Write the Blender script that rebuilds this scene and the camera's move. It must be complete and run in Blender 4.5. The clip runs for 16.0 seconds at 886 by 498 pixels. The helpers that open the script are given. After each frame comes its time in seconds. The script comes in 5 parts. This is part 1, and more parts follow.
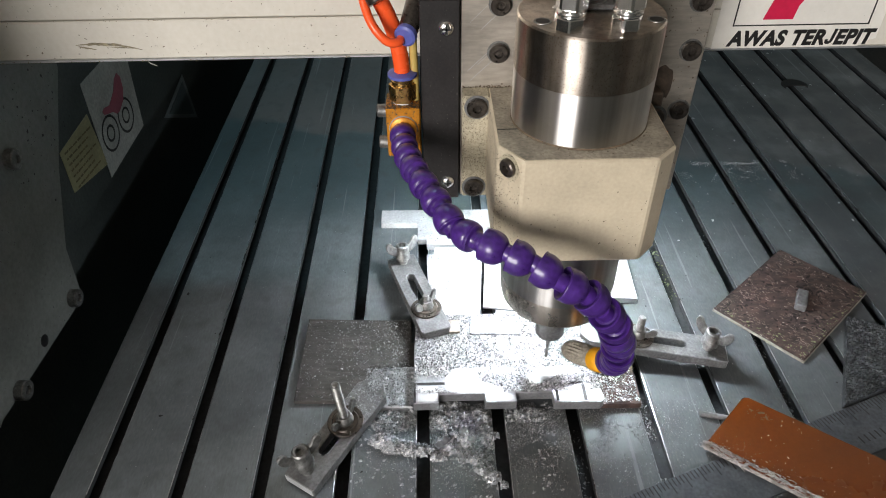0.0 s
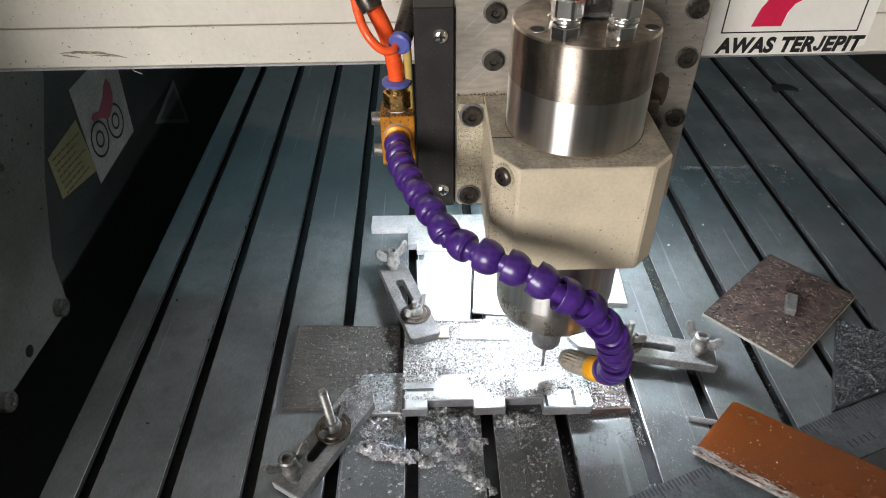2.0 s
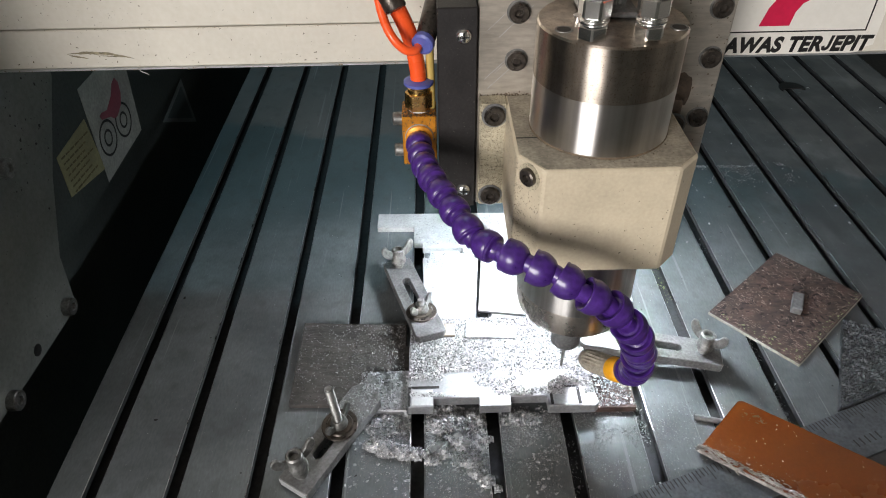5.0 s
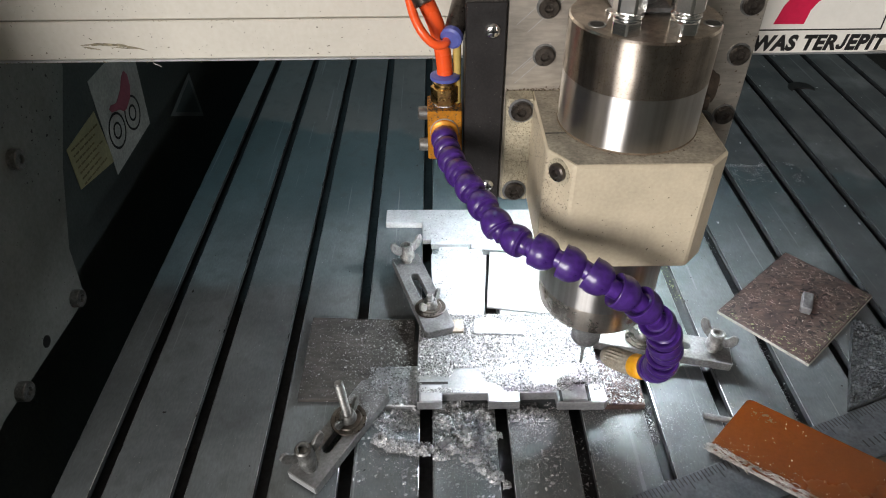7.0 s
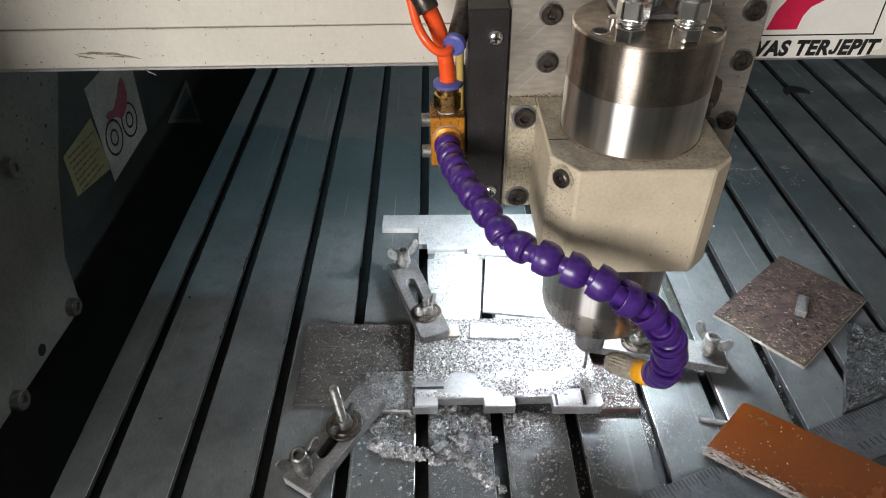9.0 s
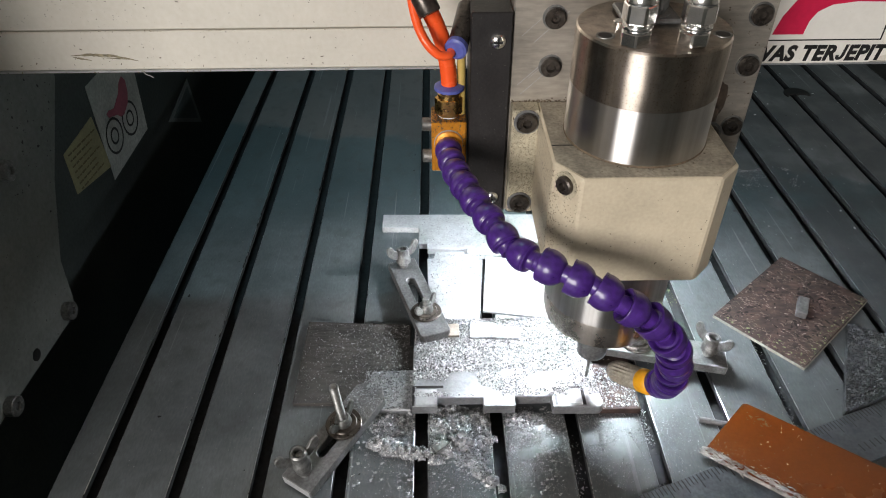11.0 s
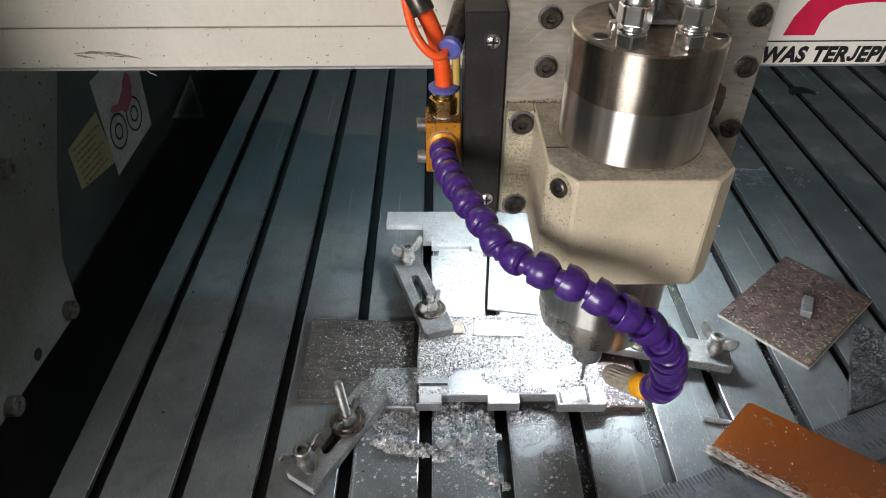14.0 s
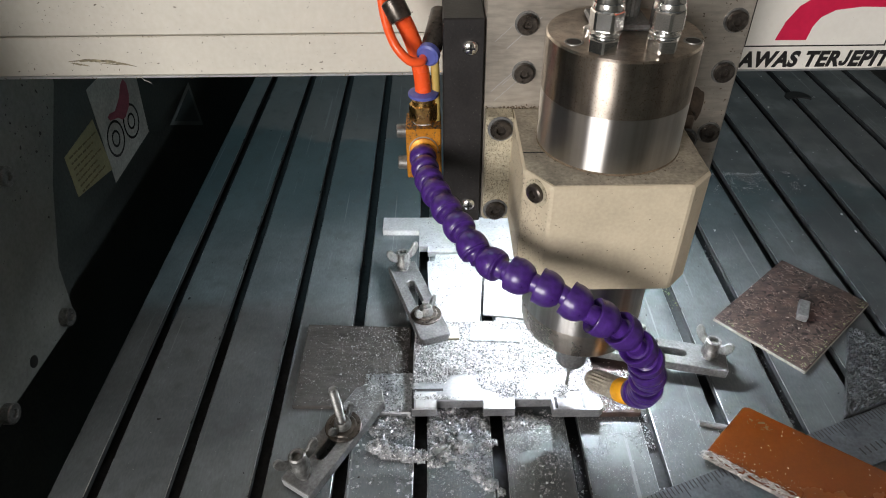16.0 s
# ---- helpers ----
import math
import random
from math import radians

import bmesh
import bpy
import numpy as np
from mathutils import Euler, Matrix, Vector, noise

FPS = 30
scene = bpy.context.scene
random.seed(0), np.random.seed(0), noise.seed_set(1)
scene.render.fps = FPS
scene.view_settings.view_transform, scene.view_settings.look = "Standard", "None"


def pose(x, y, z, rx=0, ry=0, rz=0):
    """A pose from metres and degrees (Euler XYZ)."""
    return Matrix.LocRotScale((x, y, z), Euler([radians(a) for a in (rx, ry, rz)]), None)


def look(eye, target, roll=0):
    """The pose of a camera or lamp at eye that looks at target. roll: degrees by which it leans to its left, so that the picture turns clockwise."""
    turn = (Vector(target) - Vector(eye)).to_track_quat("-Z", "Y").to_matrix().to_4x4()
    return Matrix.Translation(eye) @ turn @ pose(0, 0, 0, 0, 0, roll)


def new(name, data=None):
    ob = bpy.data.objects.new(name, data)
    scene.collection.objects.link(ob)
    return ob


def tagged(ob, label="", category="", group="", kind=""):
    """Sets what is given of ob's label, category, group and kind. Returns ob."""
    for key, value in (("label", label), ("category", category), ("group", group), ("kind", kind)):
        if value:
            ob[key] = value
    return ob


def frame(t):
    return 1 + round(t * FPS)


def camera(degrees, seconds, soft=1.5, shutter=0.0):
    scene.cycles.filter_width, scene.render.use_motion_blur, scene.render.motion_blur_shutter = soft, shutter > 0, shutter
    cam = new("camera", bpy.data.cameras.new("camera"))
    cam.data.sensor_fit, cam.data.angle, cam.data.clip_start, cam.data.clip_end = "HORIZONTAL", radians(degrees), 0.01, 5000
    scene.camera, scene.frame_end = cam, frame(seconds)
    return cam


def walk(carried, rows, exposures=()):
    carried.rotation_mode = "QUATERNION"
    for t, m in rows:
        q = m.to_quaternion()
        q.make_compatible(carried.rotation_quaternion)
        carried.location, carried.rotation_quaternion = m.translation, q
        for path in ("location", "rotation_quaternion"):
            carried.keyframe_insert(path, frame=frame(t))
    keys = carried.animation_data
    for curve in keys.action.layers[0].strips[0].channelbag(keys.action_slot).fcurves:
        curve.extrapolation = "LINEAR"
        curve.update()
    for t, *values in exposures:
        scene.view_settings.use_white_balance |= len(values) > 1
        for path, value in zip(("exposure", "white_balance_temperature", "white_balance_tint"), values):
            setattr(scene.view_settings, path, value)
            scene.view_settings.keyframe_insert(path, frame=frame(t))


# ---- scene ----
cam = camera(66.98, 16.0, soft=1.0)


def eye_row(t, x, y, z, down, yaw, roll):
    """A camera row: place, degrees below the horizon, turn to the left, lean."""
    d, a = radians(down), radians(yaw)
    way = Vector((-math.sin(a) * math.cos(d), math.cos(a) * math.cos(d), -math.sin(d)))
    return t, look(Vector((x, y, z)), Vector((x, y, z)) + way, roll)


walk(cam, [eye_row(*r) for r in (
    (0, -0.0000, 0.0000, 0.4081, 39.45, -0.88, -0.69),
    (0.5, 0.0037, 0.0005, 0.4084, 39.36, -0.93, -0.90),
    (1, 0.0042, 0.0003, 0.4081, 39.39, -0.93, -0.77),
    (1.5, 0.0031, 0.0017, 0.4052, 39.16, -1.60, -0.21),
    (2, 0.0060, 0.0011, 0.4079, 39.07, -1.28, -0.62),
    (2.5, 0.0039, 0.0013, 0.4075, 39.24, -1.10, -0.59),
    (3, 0.0035, -0.0009, 0.4062, 39.13, -0.97, -0.49),
    (3.5, 0.0050, -0.0010, 0.4078, 39.19, -0.78, -0.57),
    (4, 0.0061, -0.0003, 0.4088, 39.12, -0.71, -0.91),
    (6.5, 0.0028, -0.0007, 0.4084, 39.32, -0.42, -0.77),
    (7, -0.0003, -0.0010, 0.4071, 39.34, -0.42, -0.48),
    (7.5, 0.0012, -0.0004, 0.4071, 39.30, -0.47, -0.48),
    (8, 0.0013, -0.0020, 0.4077, 39.05, -0.33, -0.67),
    (8.5, 0.0050, -0.0004, 0.4084, 39.00, -0.62, -0.70),
    (9, 0.0033, -0.0023, 0.4077, 38.89, -0.44, -0.75),
    (11.5, 0.0027, -0.0031, 0.4058, 38.74, -0.59, -0.35),
    (12, 0.0025, -0.0019, 0.4063, 38.71, -0.86, -0.37),
    (12.5, 0.0019, -0.0027, 0.4047, 38.61, -0.82, -0.15),
    (13, 0.0034, -0.0035, 0.4059, 38.62, -0.45, -0.57),
    (13.5, 0.0015, -0.0029, 0.4057, 38.81, -0.26, -0.52),
    (14, -0.0002, -0.0025, 0.4051, 38.95, -0.37, -0.22),
    (14.5, 0.0022, -0.0026, 0.4055, 38.83, -0.27, -0.40),
    (15, 0.0007, -0.0025, 0.4051, 38.81, -0.49, -0.16),
    (15.5, 0.0010, -0.0034, 0.4036, 38.73, -0.45, 0.04),
    (16, 0.0041, -0.0034, 0.4052, 38.43, -0.30, -0.51),
)], exposures=((0, 0.05), (4, 0.03), (8, -0.02), (12, -0.10), (16, -0.09)))

# ---- world, large lights, exposure ----
world = bpy.data.worlds.new("world")
scene.world = world
world.use_nodes = True
wn = world.node_tree.nodes
sky = wn.new("ShaderNodeTexSky")
sky.sky_type, sky.sun_disc = "NISHITA", False
sky.sun_elevation, sky.sun_rotation = radians(35), radians(200)
world.node_tree.links.new(sky.outputs[0], wn["Background"].inputs[0])
wn["Background"].inputs[1].default_value = 0.06

scene.view_settings.exposure = 0.0


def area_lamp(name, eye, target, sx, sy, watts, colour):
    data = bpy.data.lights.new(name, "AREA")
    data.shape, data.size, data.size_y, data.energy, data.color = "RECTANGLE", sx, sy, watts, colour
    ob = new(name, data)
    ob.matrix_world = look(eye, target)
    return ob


# daylight of the shop window beside the machine
area_lamp("window_daylight", (-1.02, -1.66, 0.74), (0.08, 0.35, 0.22), 0.98, 0.9, 56, (1.0, 0.95, 0.925))
# added teal fill for the far table, from no known lamp
area_lamp("teal_fill_light", (-0.15, 1.45, 2.05), (-0.1, 0.9, 0.0), 1.1, 0.12, 6.2, (0.47, 0.86, 1.0))


# ---- materials ----
def material(name, base, rough=0.5, metal=0.0, vary=0.25, grain=400.0, stain=14.0, bump=0.15,
             tint=None, stretch=(1, 1, 1), rough_vary=0.12, speck=None, speck_scale=900.0, speck_cut=0.68, by_piece=0.0, by_flake=None, coat=0.0, turned_lines=0.0, fine_mix=None):
    """A node material with colour, roughness and relief varied at two scales in metres."""
    m = bpy.data.materials.new(name)
    m.use_nodes = True
    n, l = m.node_tree.nodes, m.node_tree.links
    b = n["Principled BSDF"]
    co = n.new("ShaderNodeTexCoord")
    mp = n.new("ShaderNodeMapping")
    mp.inputs["Scale"].default_value = stretch
    l.new(co.outputs["Object"], mp.inputs[0])
    fine, wide = n.new("ShaderNodeTexNoise"), n.new("ShaderNodeTexNoise")
    fine.inputs["Scale"].default_value, fine.inputs["Detail"].default_value = grain, 4
    wide.inputs["Scale"].default_value, wide.inputs["Detail"].default_value = stain, 6
    wide.inputs["Roughness"].default_value = 0.65
    l.new(mp.outputs[0], fine.inputs[0])
    l.new(co.outputs["Object"], wide.inputs[0])
    dark = [c * (1 - vary) for c in base]
    if tint is None:
        tint = [min(1, c * (1 + vary * 0.8)) for c in base]
    r1 = n.new("ShaderNodeValToRGB")
    r1.color_ramp.elements[0].position, r1.color_ramp.elements[1].position = 0.32, 0.68
    r1.color_ramp.elements[0].color, r1.color_ramp.elements[1].color = (*dark, 1), (*tint, 1)
    l.new(wide.outputs[0], r1.inputs[0])
    mix = n.new("ShaderNodeMix")
    mix.data_type, mix.blend_type = "RGBA", "OVERLAY"
    mix.inputs[0].default_value = min(1.0, vary * 1.6) if fine_mix is None else fine_mix
    l.new(r1.outputs[0], mix.inputs[6])
    l.new(fine.outputs[0], mix.inputs[7])
    out = mix.outputs[2]
    if speck:
        sp = n.new("ShaderNodeTexNoise")
        sp.inputs["Scale"].default_value, sp.inputs["Detail"].default_value = speck_scale, 2
        l.new(co.outputs["Object"], sp.inputs[0])
        r2 = n.new("ShaderNodeValToRGB")
        r2.color_ramp.elements[0].position, r2.color_ramp.elements[1].position = speck_cut, speck_cut + 0.04
        r2.color_ramp.elements[0].color, r2.color_ramp.elements[1].color = (0, 0, 0, 1), (1, 1, 1, 1)
        l.new(sp.outputs[0], r2.inputs[0])
        m2 = n.new("ShaderNodeMix")
        m2.data_type = "RGBA"
        m2.inputs[7].default_value = (*speck, 1)
        l.new(r2.outputs[0], m2.inputs[0])
        l.new(out, m2.inputs[6])
        out = m2.outputs[2]
    if by_piece:
        info = n.new("ShaderNodeObjectInfo")
        hv = n.new("ShaderNodeHueSaturation")
        mr = n.new("ShaderNodeMapRange")
        mr.inputs[3].default_value, mr.inputs[4].default_value = 1 - by_piece, 1 + by_piece
        l.new(info.outputs["Random"], mr.inputs[0])
        l.new(mr.outputs[0], hv.inputs["Value"])
        l.new(out, hv.inputs["Color"])
        out = hv.outputs[0]
    # darker flakes at random put the shadows between chips into the colour
    if by_flake:
        geo = n.new("ShaderNodeNewGeometry")
        r3 = n.new("ShaderNodeValToRGB")
        r3.color_ramp.elements[0].color, r3.color_ramp.elements[1].color = (*[by_flake] * 3, 1), (1, 1, 1, 1)
        r3.color_ramp.elements[0].position, r3.color_ramp.elements[1].position = 0.25, 0.75
        l.new(geo.outputs["Random Per Island"], r3.inputs[0])
        m3 = n.new("ShaderNodeMix")
        m3.data_type, m3.blend_type = "RGBA", "MULTIPLY"
        m3.inputs[0].default_value = 1.0
        l.new(out, m3.inputs[6])
        l.new(r3.outputs[0], m3.inputs[7])
        out = m3.outputs[2]
    l.new(out, b.inputs["Base Color"])
    rr = n.new("ShaderNodeMapRange")
    rr.inputs[3].default_value, rr.inputs[4].default_value = max(0.04, rough - rough_vary), min(1, rough + rough_vary)
    l.new(wide.outputs[0], rr.inputs[0])
    l.new(rr.outputs[0], b.inputs["Roughness"])
    b.inputs["Metallic"].default_value = metal
    b.inputs["Coat Weight"].default_value = coat
    if turned_lines:
        tg = n.new("ShaderNodeTangent")
        tg.direction_type, tg.axis = "RADIAL", "Z"
        b.inputs["Anisotropic"].default_value, b.inputs["Anisotropic Rotation"].default_value = turned_lines, 0.25
        l.new(tg.outputs[0], b.inputs["Tangent"])
    if bump:
        bp = n.new("ShaderNodeBump")
        bp.inputs["Strength"].default_value, bp.inputs["Distance"].default_value = bump, 0.0006
        l.new(fine.outputs[0], bp.inputs["Height"])
        l.new(bp.outputs[0], b.inputs["Normal"])
    return m


def glow(name, colour, strength):
    m = bpy.data.materials.new(name)
    m.use_nodes = True
    b = m.node_tree.nodes["Principled BSDF"]
    b.inputs["Base Color"].default_value = (0.8, 0.8, 0.8, 1)
    b.inputs["Emission Color"].default_value, b.inputs["Emission Strength"].default_value = (*colour, 1), strength
    return m


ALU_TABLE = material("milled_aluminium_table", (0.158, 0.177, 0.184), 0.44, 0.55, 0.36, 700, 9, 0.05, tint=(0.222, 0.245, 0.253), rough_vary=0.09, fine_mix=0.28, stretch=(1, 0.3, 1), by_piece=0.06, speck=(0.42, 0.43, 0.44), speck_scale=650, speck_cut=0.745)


def table_wear(m):
    """Dusty far half behind an uneven drying line, painted teal light, pale smears and fine scratches on the table
    bars.
    """
    n, l = m.node_tree.nodes, m.node_tree.links
    b = n["Principled BSDF"]
    base = b.inputs["Base Color"].links[0].from_socket
    rough = b.inputs["Roughness"].links[0].from_socket
    co = n.new("ShaderNodeTexCoord")
    sep = n.new("ShaderNodeSeparateXYZ")
    l.new(co.outputs["Object"], sep.inputs[0])

    def calc(op, a, c, d=None):
        q = n.new("ShaderNodeMath")
        q.operation = op
        for k, v in enumerate((a, c, d)):
            if v is None:
                continue
            if isinstance(v, (int, float)):
                q.inputs[k].default_value = v
            else:
                l.new(v, q.inputs[k])
        return q.outputs[0]

    def ramp(v, lo, hi, to=1.0):
        q = n.new("ShaderNodeMapRange")
        q.interpolation_type = "SMOOTHSTEP"
        q.inputs[1].default_value, q.inputs[2].default_value, q.inputs[4].default_value = lo, hi, to
        l.new(v, q.inputs[0])
        return q.outputs[0]

    def cloud(scale, detail, stretch=(1, 1, 1), spin=0.0):
        mp = n.new("ShaderNodeMapping")
        mp.inputs["Scale"].default_value, mp.inputs["Rotation"].default_value = stretch, (0, 0, spin)
        l.new(co.outputs["Object"], mp.inputs[0])
        q = n.new("ShaderNodeTexNoise")
        q.inputs["Scale"].default_value, q.inputs["Detail"].default_value = scale, detail
        l.new(mp.outputs[0], q.inputs[0])
        return q.outputs[0]

    def over(low, colour, mask):
        q = n.new("ShaderNodeMix")
        q.data_type = "RGBA"
        q.inputs[7].default_value = (*colour, 1)
        l.new(low, q.inputs[6])
        l.new(mask, q.inputs[0])
        return q.outputs[2]

    # the drying line runs from y 0.74 beside the beam's end to y 0.62 on the other side
    y_line = calc("MULTIPLY_ADD", sep.outputs[0], 0.20, sep.outputs[1])
    y_line = calc("MULTIPLY_ADD", cloud(14, 3), 0.13, y_line)
    dusty = ramp(y_line, 0.226, 0.252)
    fade = ramp(cloud(7, 5), 0.36, 0.62)
    # teal light painted into the bars before that line, thinning towards the work
    clean = n.new("ShaderNodeMath")
    clean.operation, clean.inputs[0].default_value = "SUBTRACT", 1.0
    l.new(dusty, clean.inputs[1])
    veil = calc("MULTIPLY", clean.outputs[0], ramp(sep.outputs[1], -0.02, 0.12, 0.62))
    base = over(base, (0.092, 0.152, 0.168), veil)
    dust = calc("MULTIPLY", dusty, calc("MULTIPLY_ADD", fade, 0.45, 0.35))
    out = over(base, (0.20, 0.192, 0.188), dust)
    # pale dried smears over the bars beside the hardboard
    right = ramp(sep.outputs[0], 0.08, 0.2)
    smear = calc("MULTIPLY", right, ramp(cloud(26, 8, (1, 0.6, 1), 0.5), 0.52, 0.72, 0.55))
    out = over(out, (0.32, 0.325, 0.325), smear)
    # dark blotches, deepened so the colour also shades these too bright bars
    dark = calc("MULTIPLY", right, ramp(cloud(17, 6, (0.8, 1, 1), -0.4), 0.40, 0.60, 0.62))
    out = over(out, (0.10, 0.105, 0.11), dark)
    # mottled oil film and small pale specks all over
    out = over(out, (0.11, 0.115, 0.118), ramp(cloud(75, 7, (1, 0.7, 1), 0.3), 0.50, 0.72, 0.40))
    out = over(out, (0.40, 0.41, 0.41), ramp(cloud(520, 3), 0.715, 0.75, 0.6))
    # fine scratches, most of them along the bars
    lines = calc("MAXIMUM", ramp(cloud(260, 2, (1, 0.018, 1), 0.12), 0.66, 0.71, 0.30), ramp(cloud(230, 2, (1, 0.02, 1), -0.9), 0.70, 0.75, 0.24))
    out = over(out, (0.44, 0.45, 0.46), lines)
    l.new(out, b.inputs["Base Color"])
    l.new(calc("ADD", rough, calc("MULTIPLY", calc("MAXIMUM", dust, smear), 0.28)), b.inputs["Roughness"])
    return m


table_wear(ALU_TABLE)
EDGE_ALU = material("edge_glint_metal", (0.48, 0.49, 0.50), 0.30, 1.0, 0.5, 400, 60, 0.05)
DARK_SLOT = material("shaded_slot_steel", (0.04, 0.043, 0.046), 0.65, 0.1, 0.4, 300, 30, 0.3)
ALU = material("machined_aluminium", (0.60, 0.62, 0.63), 0.38, 0.8, 0.12, 500, 30, 0.12)
ALU_BRIGHT = material("bright_aluminium", (0.62, 0.63, 0.64), 0.42, 0.55, 0.14, 500, 40, 0.1)
ALU_RAW = material("raw_aluminium_plate", (0.36, 0.37, 0.38), 0.45, 0.7, 0.2, 500, 25, 0.2, speck=(0.25, 0.25, 0.26), speck_scale=700)
ALU_MATT = material("matt_aluminium_plate", (0.50, 0.51, 0.52), 0.5, 0.35, 0.2, 500, 35, 0.2, speck=(0.30, 0.30, 0.31), speck_scale=700)
STEEL = material("zinc_plated_steel", (0.26, 0.26, 0.25), 0.45, 0.8, 0.35, 500, 120, 0.2)
STEEL_GREY = material("ground_clamp_steel", (0.21, 0.213, 0.213), 0.48, 0.65, 0.35, 500, 45, 0.2)
BLACK_STEEL = material("black_oxide_steel", (0.085, 0.074, 0.064), 0.30, 0.7, 0.4, 500, 200, 0.15)
CHROME = material("chromed_brass", (0.90, 0.90, 0.89), 0.19, 1.0, 0.08, 500, 80, 0.03, rough_vary=0.06)
# stretched noise puts vertical streaks of reflection into the steel's colour
SPINDLE = material("polished_stainless", (0.64, 0.62, 0.60), 0.30, 1.0, 0.2, 170, 12, 0.0, stretch=(1, 1, 0.01), rough_vary=0.02, fine_mix=0.75, turned_lines=1.0)
SPINDLE_CAP = material("pitted_stainless", (0.54, 0.48, 0.41), 0.31, 1.0, 0.45, 170, 32, 0.0, tint=(0.60, 0.53, 0.46), stretch=(1, 1, 0.02), turned_lines=0.98, fine_mix=0.7, speck=(0.24, 0.19, 0.14), speck_scale=1500, speck_cut=0.62)
NOSE_RING = material("tarnished_bearing_ring", (0.60, 0.54, 0.48), 0.28, 1.0, 0.4, 170, 40, 0.0, stretch=(1, 1, 0.05), turned_lines=0.7)
BEIGE = material("beige_enamel", (0.62, 0.54, 0.40), 0.42, 0.0, 0.12, 500, 22, 0.12, speck=(0.18, 0.14, 0.09), speck_scale=330, speck_cut=0.755)
LUG = material("worn_beige_casting", (0.50, 0.45, 0.33), 0.55, 0.2, 0.3, 500, 60, 0.3, speck=(0.10, 0.085, 0.06), speck_scale=1100, speck_cut=0.60)
OIL_SHADE = material("dark_oil_and_shade", (0.075, 0.055, 0.04), 0.45, 0.0, 0.4, 500, 200, 0.1)
PLATE = material("brushed_steel_plate", (0.50, 0.46, 0.40), 0.42, 0.75, 0.22, 500, 18, 0.15, stretch=(0.2, 1, 1))
BLACK_STRIP = material("black_anodised_cover", (0.022, 0.020, 0.020), 0.52, 0.2, 0.35, 600, 40, 0.2, speck=(0.10, 0.09, 0.08), speck_scale=800, speck_cut=0.70)
BEAM = material("cream_enamelled_beam", (0.66, 0.63, 0.55), 0.45, 0.0, 0.08, 300, 9, 0.1, speck=(0.22, 0.18, 0.10), speck_scale=260, speck_cut=0.765)
LEG = material("grey_enamelled_side_plate", (0.20, 0.21, 0.198), 0.5, 0.1, 0.2, 300, 14, 0.15, speck=(0.08, 0.08, 0.08), speck_scale=300, speck_cut=0.72)
FRAME = material("dark_green_grey_frame", (0.048, 0.057, 0.055), 0.55, 0.1, 0.3, 300, 12, 0.2)
PURPLE = material("glossy_purple_plastic", (0.062, 0.021, 0.185), 0.31, 0.0, 0.32, 300, 90, 0.05, coat=0.25)
ORANGE_TUBE = material("orange_polyurethane_tube", (1.0, 0.115, 0.025), 0.28, 0.0, 0.06, 300, 40, 0.02)
BLUE = material("blue_release_ring", (0.10, 0.12, 0.40), 0.4, 0.0, 0.15, 300, 60, 0.05)
BRASS = material("brass_fitting", (0.72, 0.45, 0.16), 0.28, 1.0, 0.25, 500, 150, 0.1)
ORANGE_BLOCK = material("orange_anodised_block", (0.62, 0.25, 0.022), 0.38, 0.35, 0.25, 500, 90, 0.1, speck=(0.20, 0.09, 0.03), speck_scale=700, speck_cut=0.70)
YELLOW = material("yellow_plastic_collar", (0.90, 0.42, 0.02), 0.4, 0.0, 0.15, 400, 80, 0.05)
NOZZLE = material("grimy_grey_nozzle", (0.42, 0.38, 0.31), 0.5, 0.1, 0.35, 500, 120, 0.3)
BOARD_DARK = material("dark_phenolic_board", (0.050, 0.046, 0.042), 0.7, 0.0, 0.5, 320, 60, 0.8, stretch=(0.3, 1, 1), speck=(0.45, 0.45, 0.45), speck_scale=360, speck_cut=0.70)
BOARD_BROWN = material("brown_hardboard", (0.052, 0.032, 0.027), 0.7, 0.0, 0.6, 300, 110, 1.0, stretch=(0.3, 1, 1), speck=(0.40, 0.34, 0.30), speck_scale=380, speck_cut=0.685)
BURR = material("white_torn_burr", (0.36, 0.34, 0.32), 0.6, 0.0, 0.6, 300, 90, 0.5)
BOARD_EDGE = material("pale_board_edge", (0.24, 0.23, 0.20), 0.7, 0.0, 0.3, 400, 60, 0.3)
ORANGE_SHEET = material("orange_bakelite_sheet", (0.108, 0.0245, 0.0022), 0.26, 0.0, 0.16, 500, 7, 0.05, rough_vary=0.14, fine_mix=0.15)
RULER = material("stained_steel_rule", (0.115, 0.125, 0.138), 0.46, 0.7, 0.3, 400, 40, 0.25)
MARK = material("engraved_black", (0.02, 0.02, 0.02), 0.6, 0.0, 0.1, 300, 40, 0.0)
SLAG = material("rough_dark_casting", (0.052, 0.056, 0.060), 0.48, 0.4, 0.5, 260, 70, 0.8)
CHIP = material("aluminium_swarf", (0.72, 0.73, 0.74), 0.35, 0.45, 0.1, 500, 300, 0.0, by_flake=0.18)
GRIME_LEG = material("black_chipped_paint", (0.03, 0.03, 0.03), 0.7, 0.0, 0.4, 500, 200, 0.1)
SPLINTER = material("torn_board_fibre", (0.20, 0.155, 0.13), 0.8, 0.0, 0.5, 400, 120, 0.2)
CHIP_DULL = material("dull_aluminium_swarf", (0.45, 0.465, 0.48), 0.45, 0.4, 0.2, 500, 300, 0.0, by_flake=0.32)
CHIP_GREY = material("grey_swarf", (0.25, 0.25, 0.245), 0.5, 0.35, 0.2, 500, 300, 0.0, by_flake=0.35)
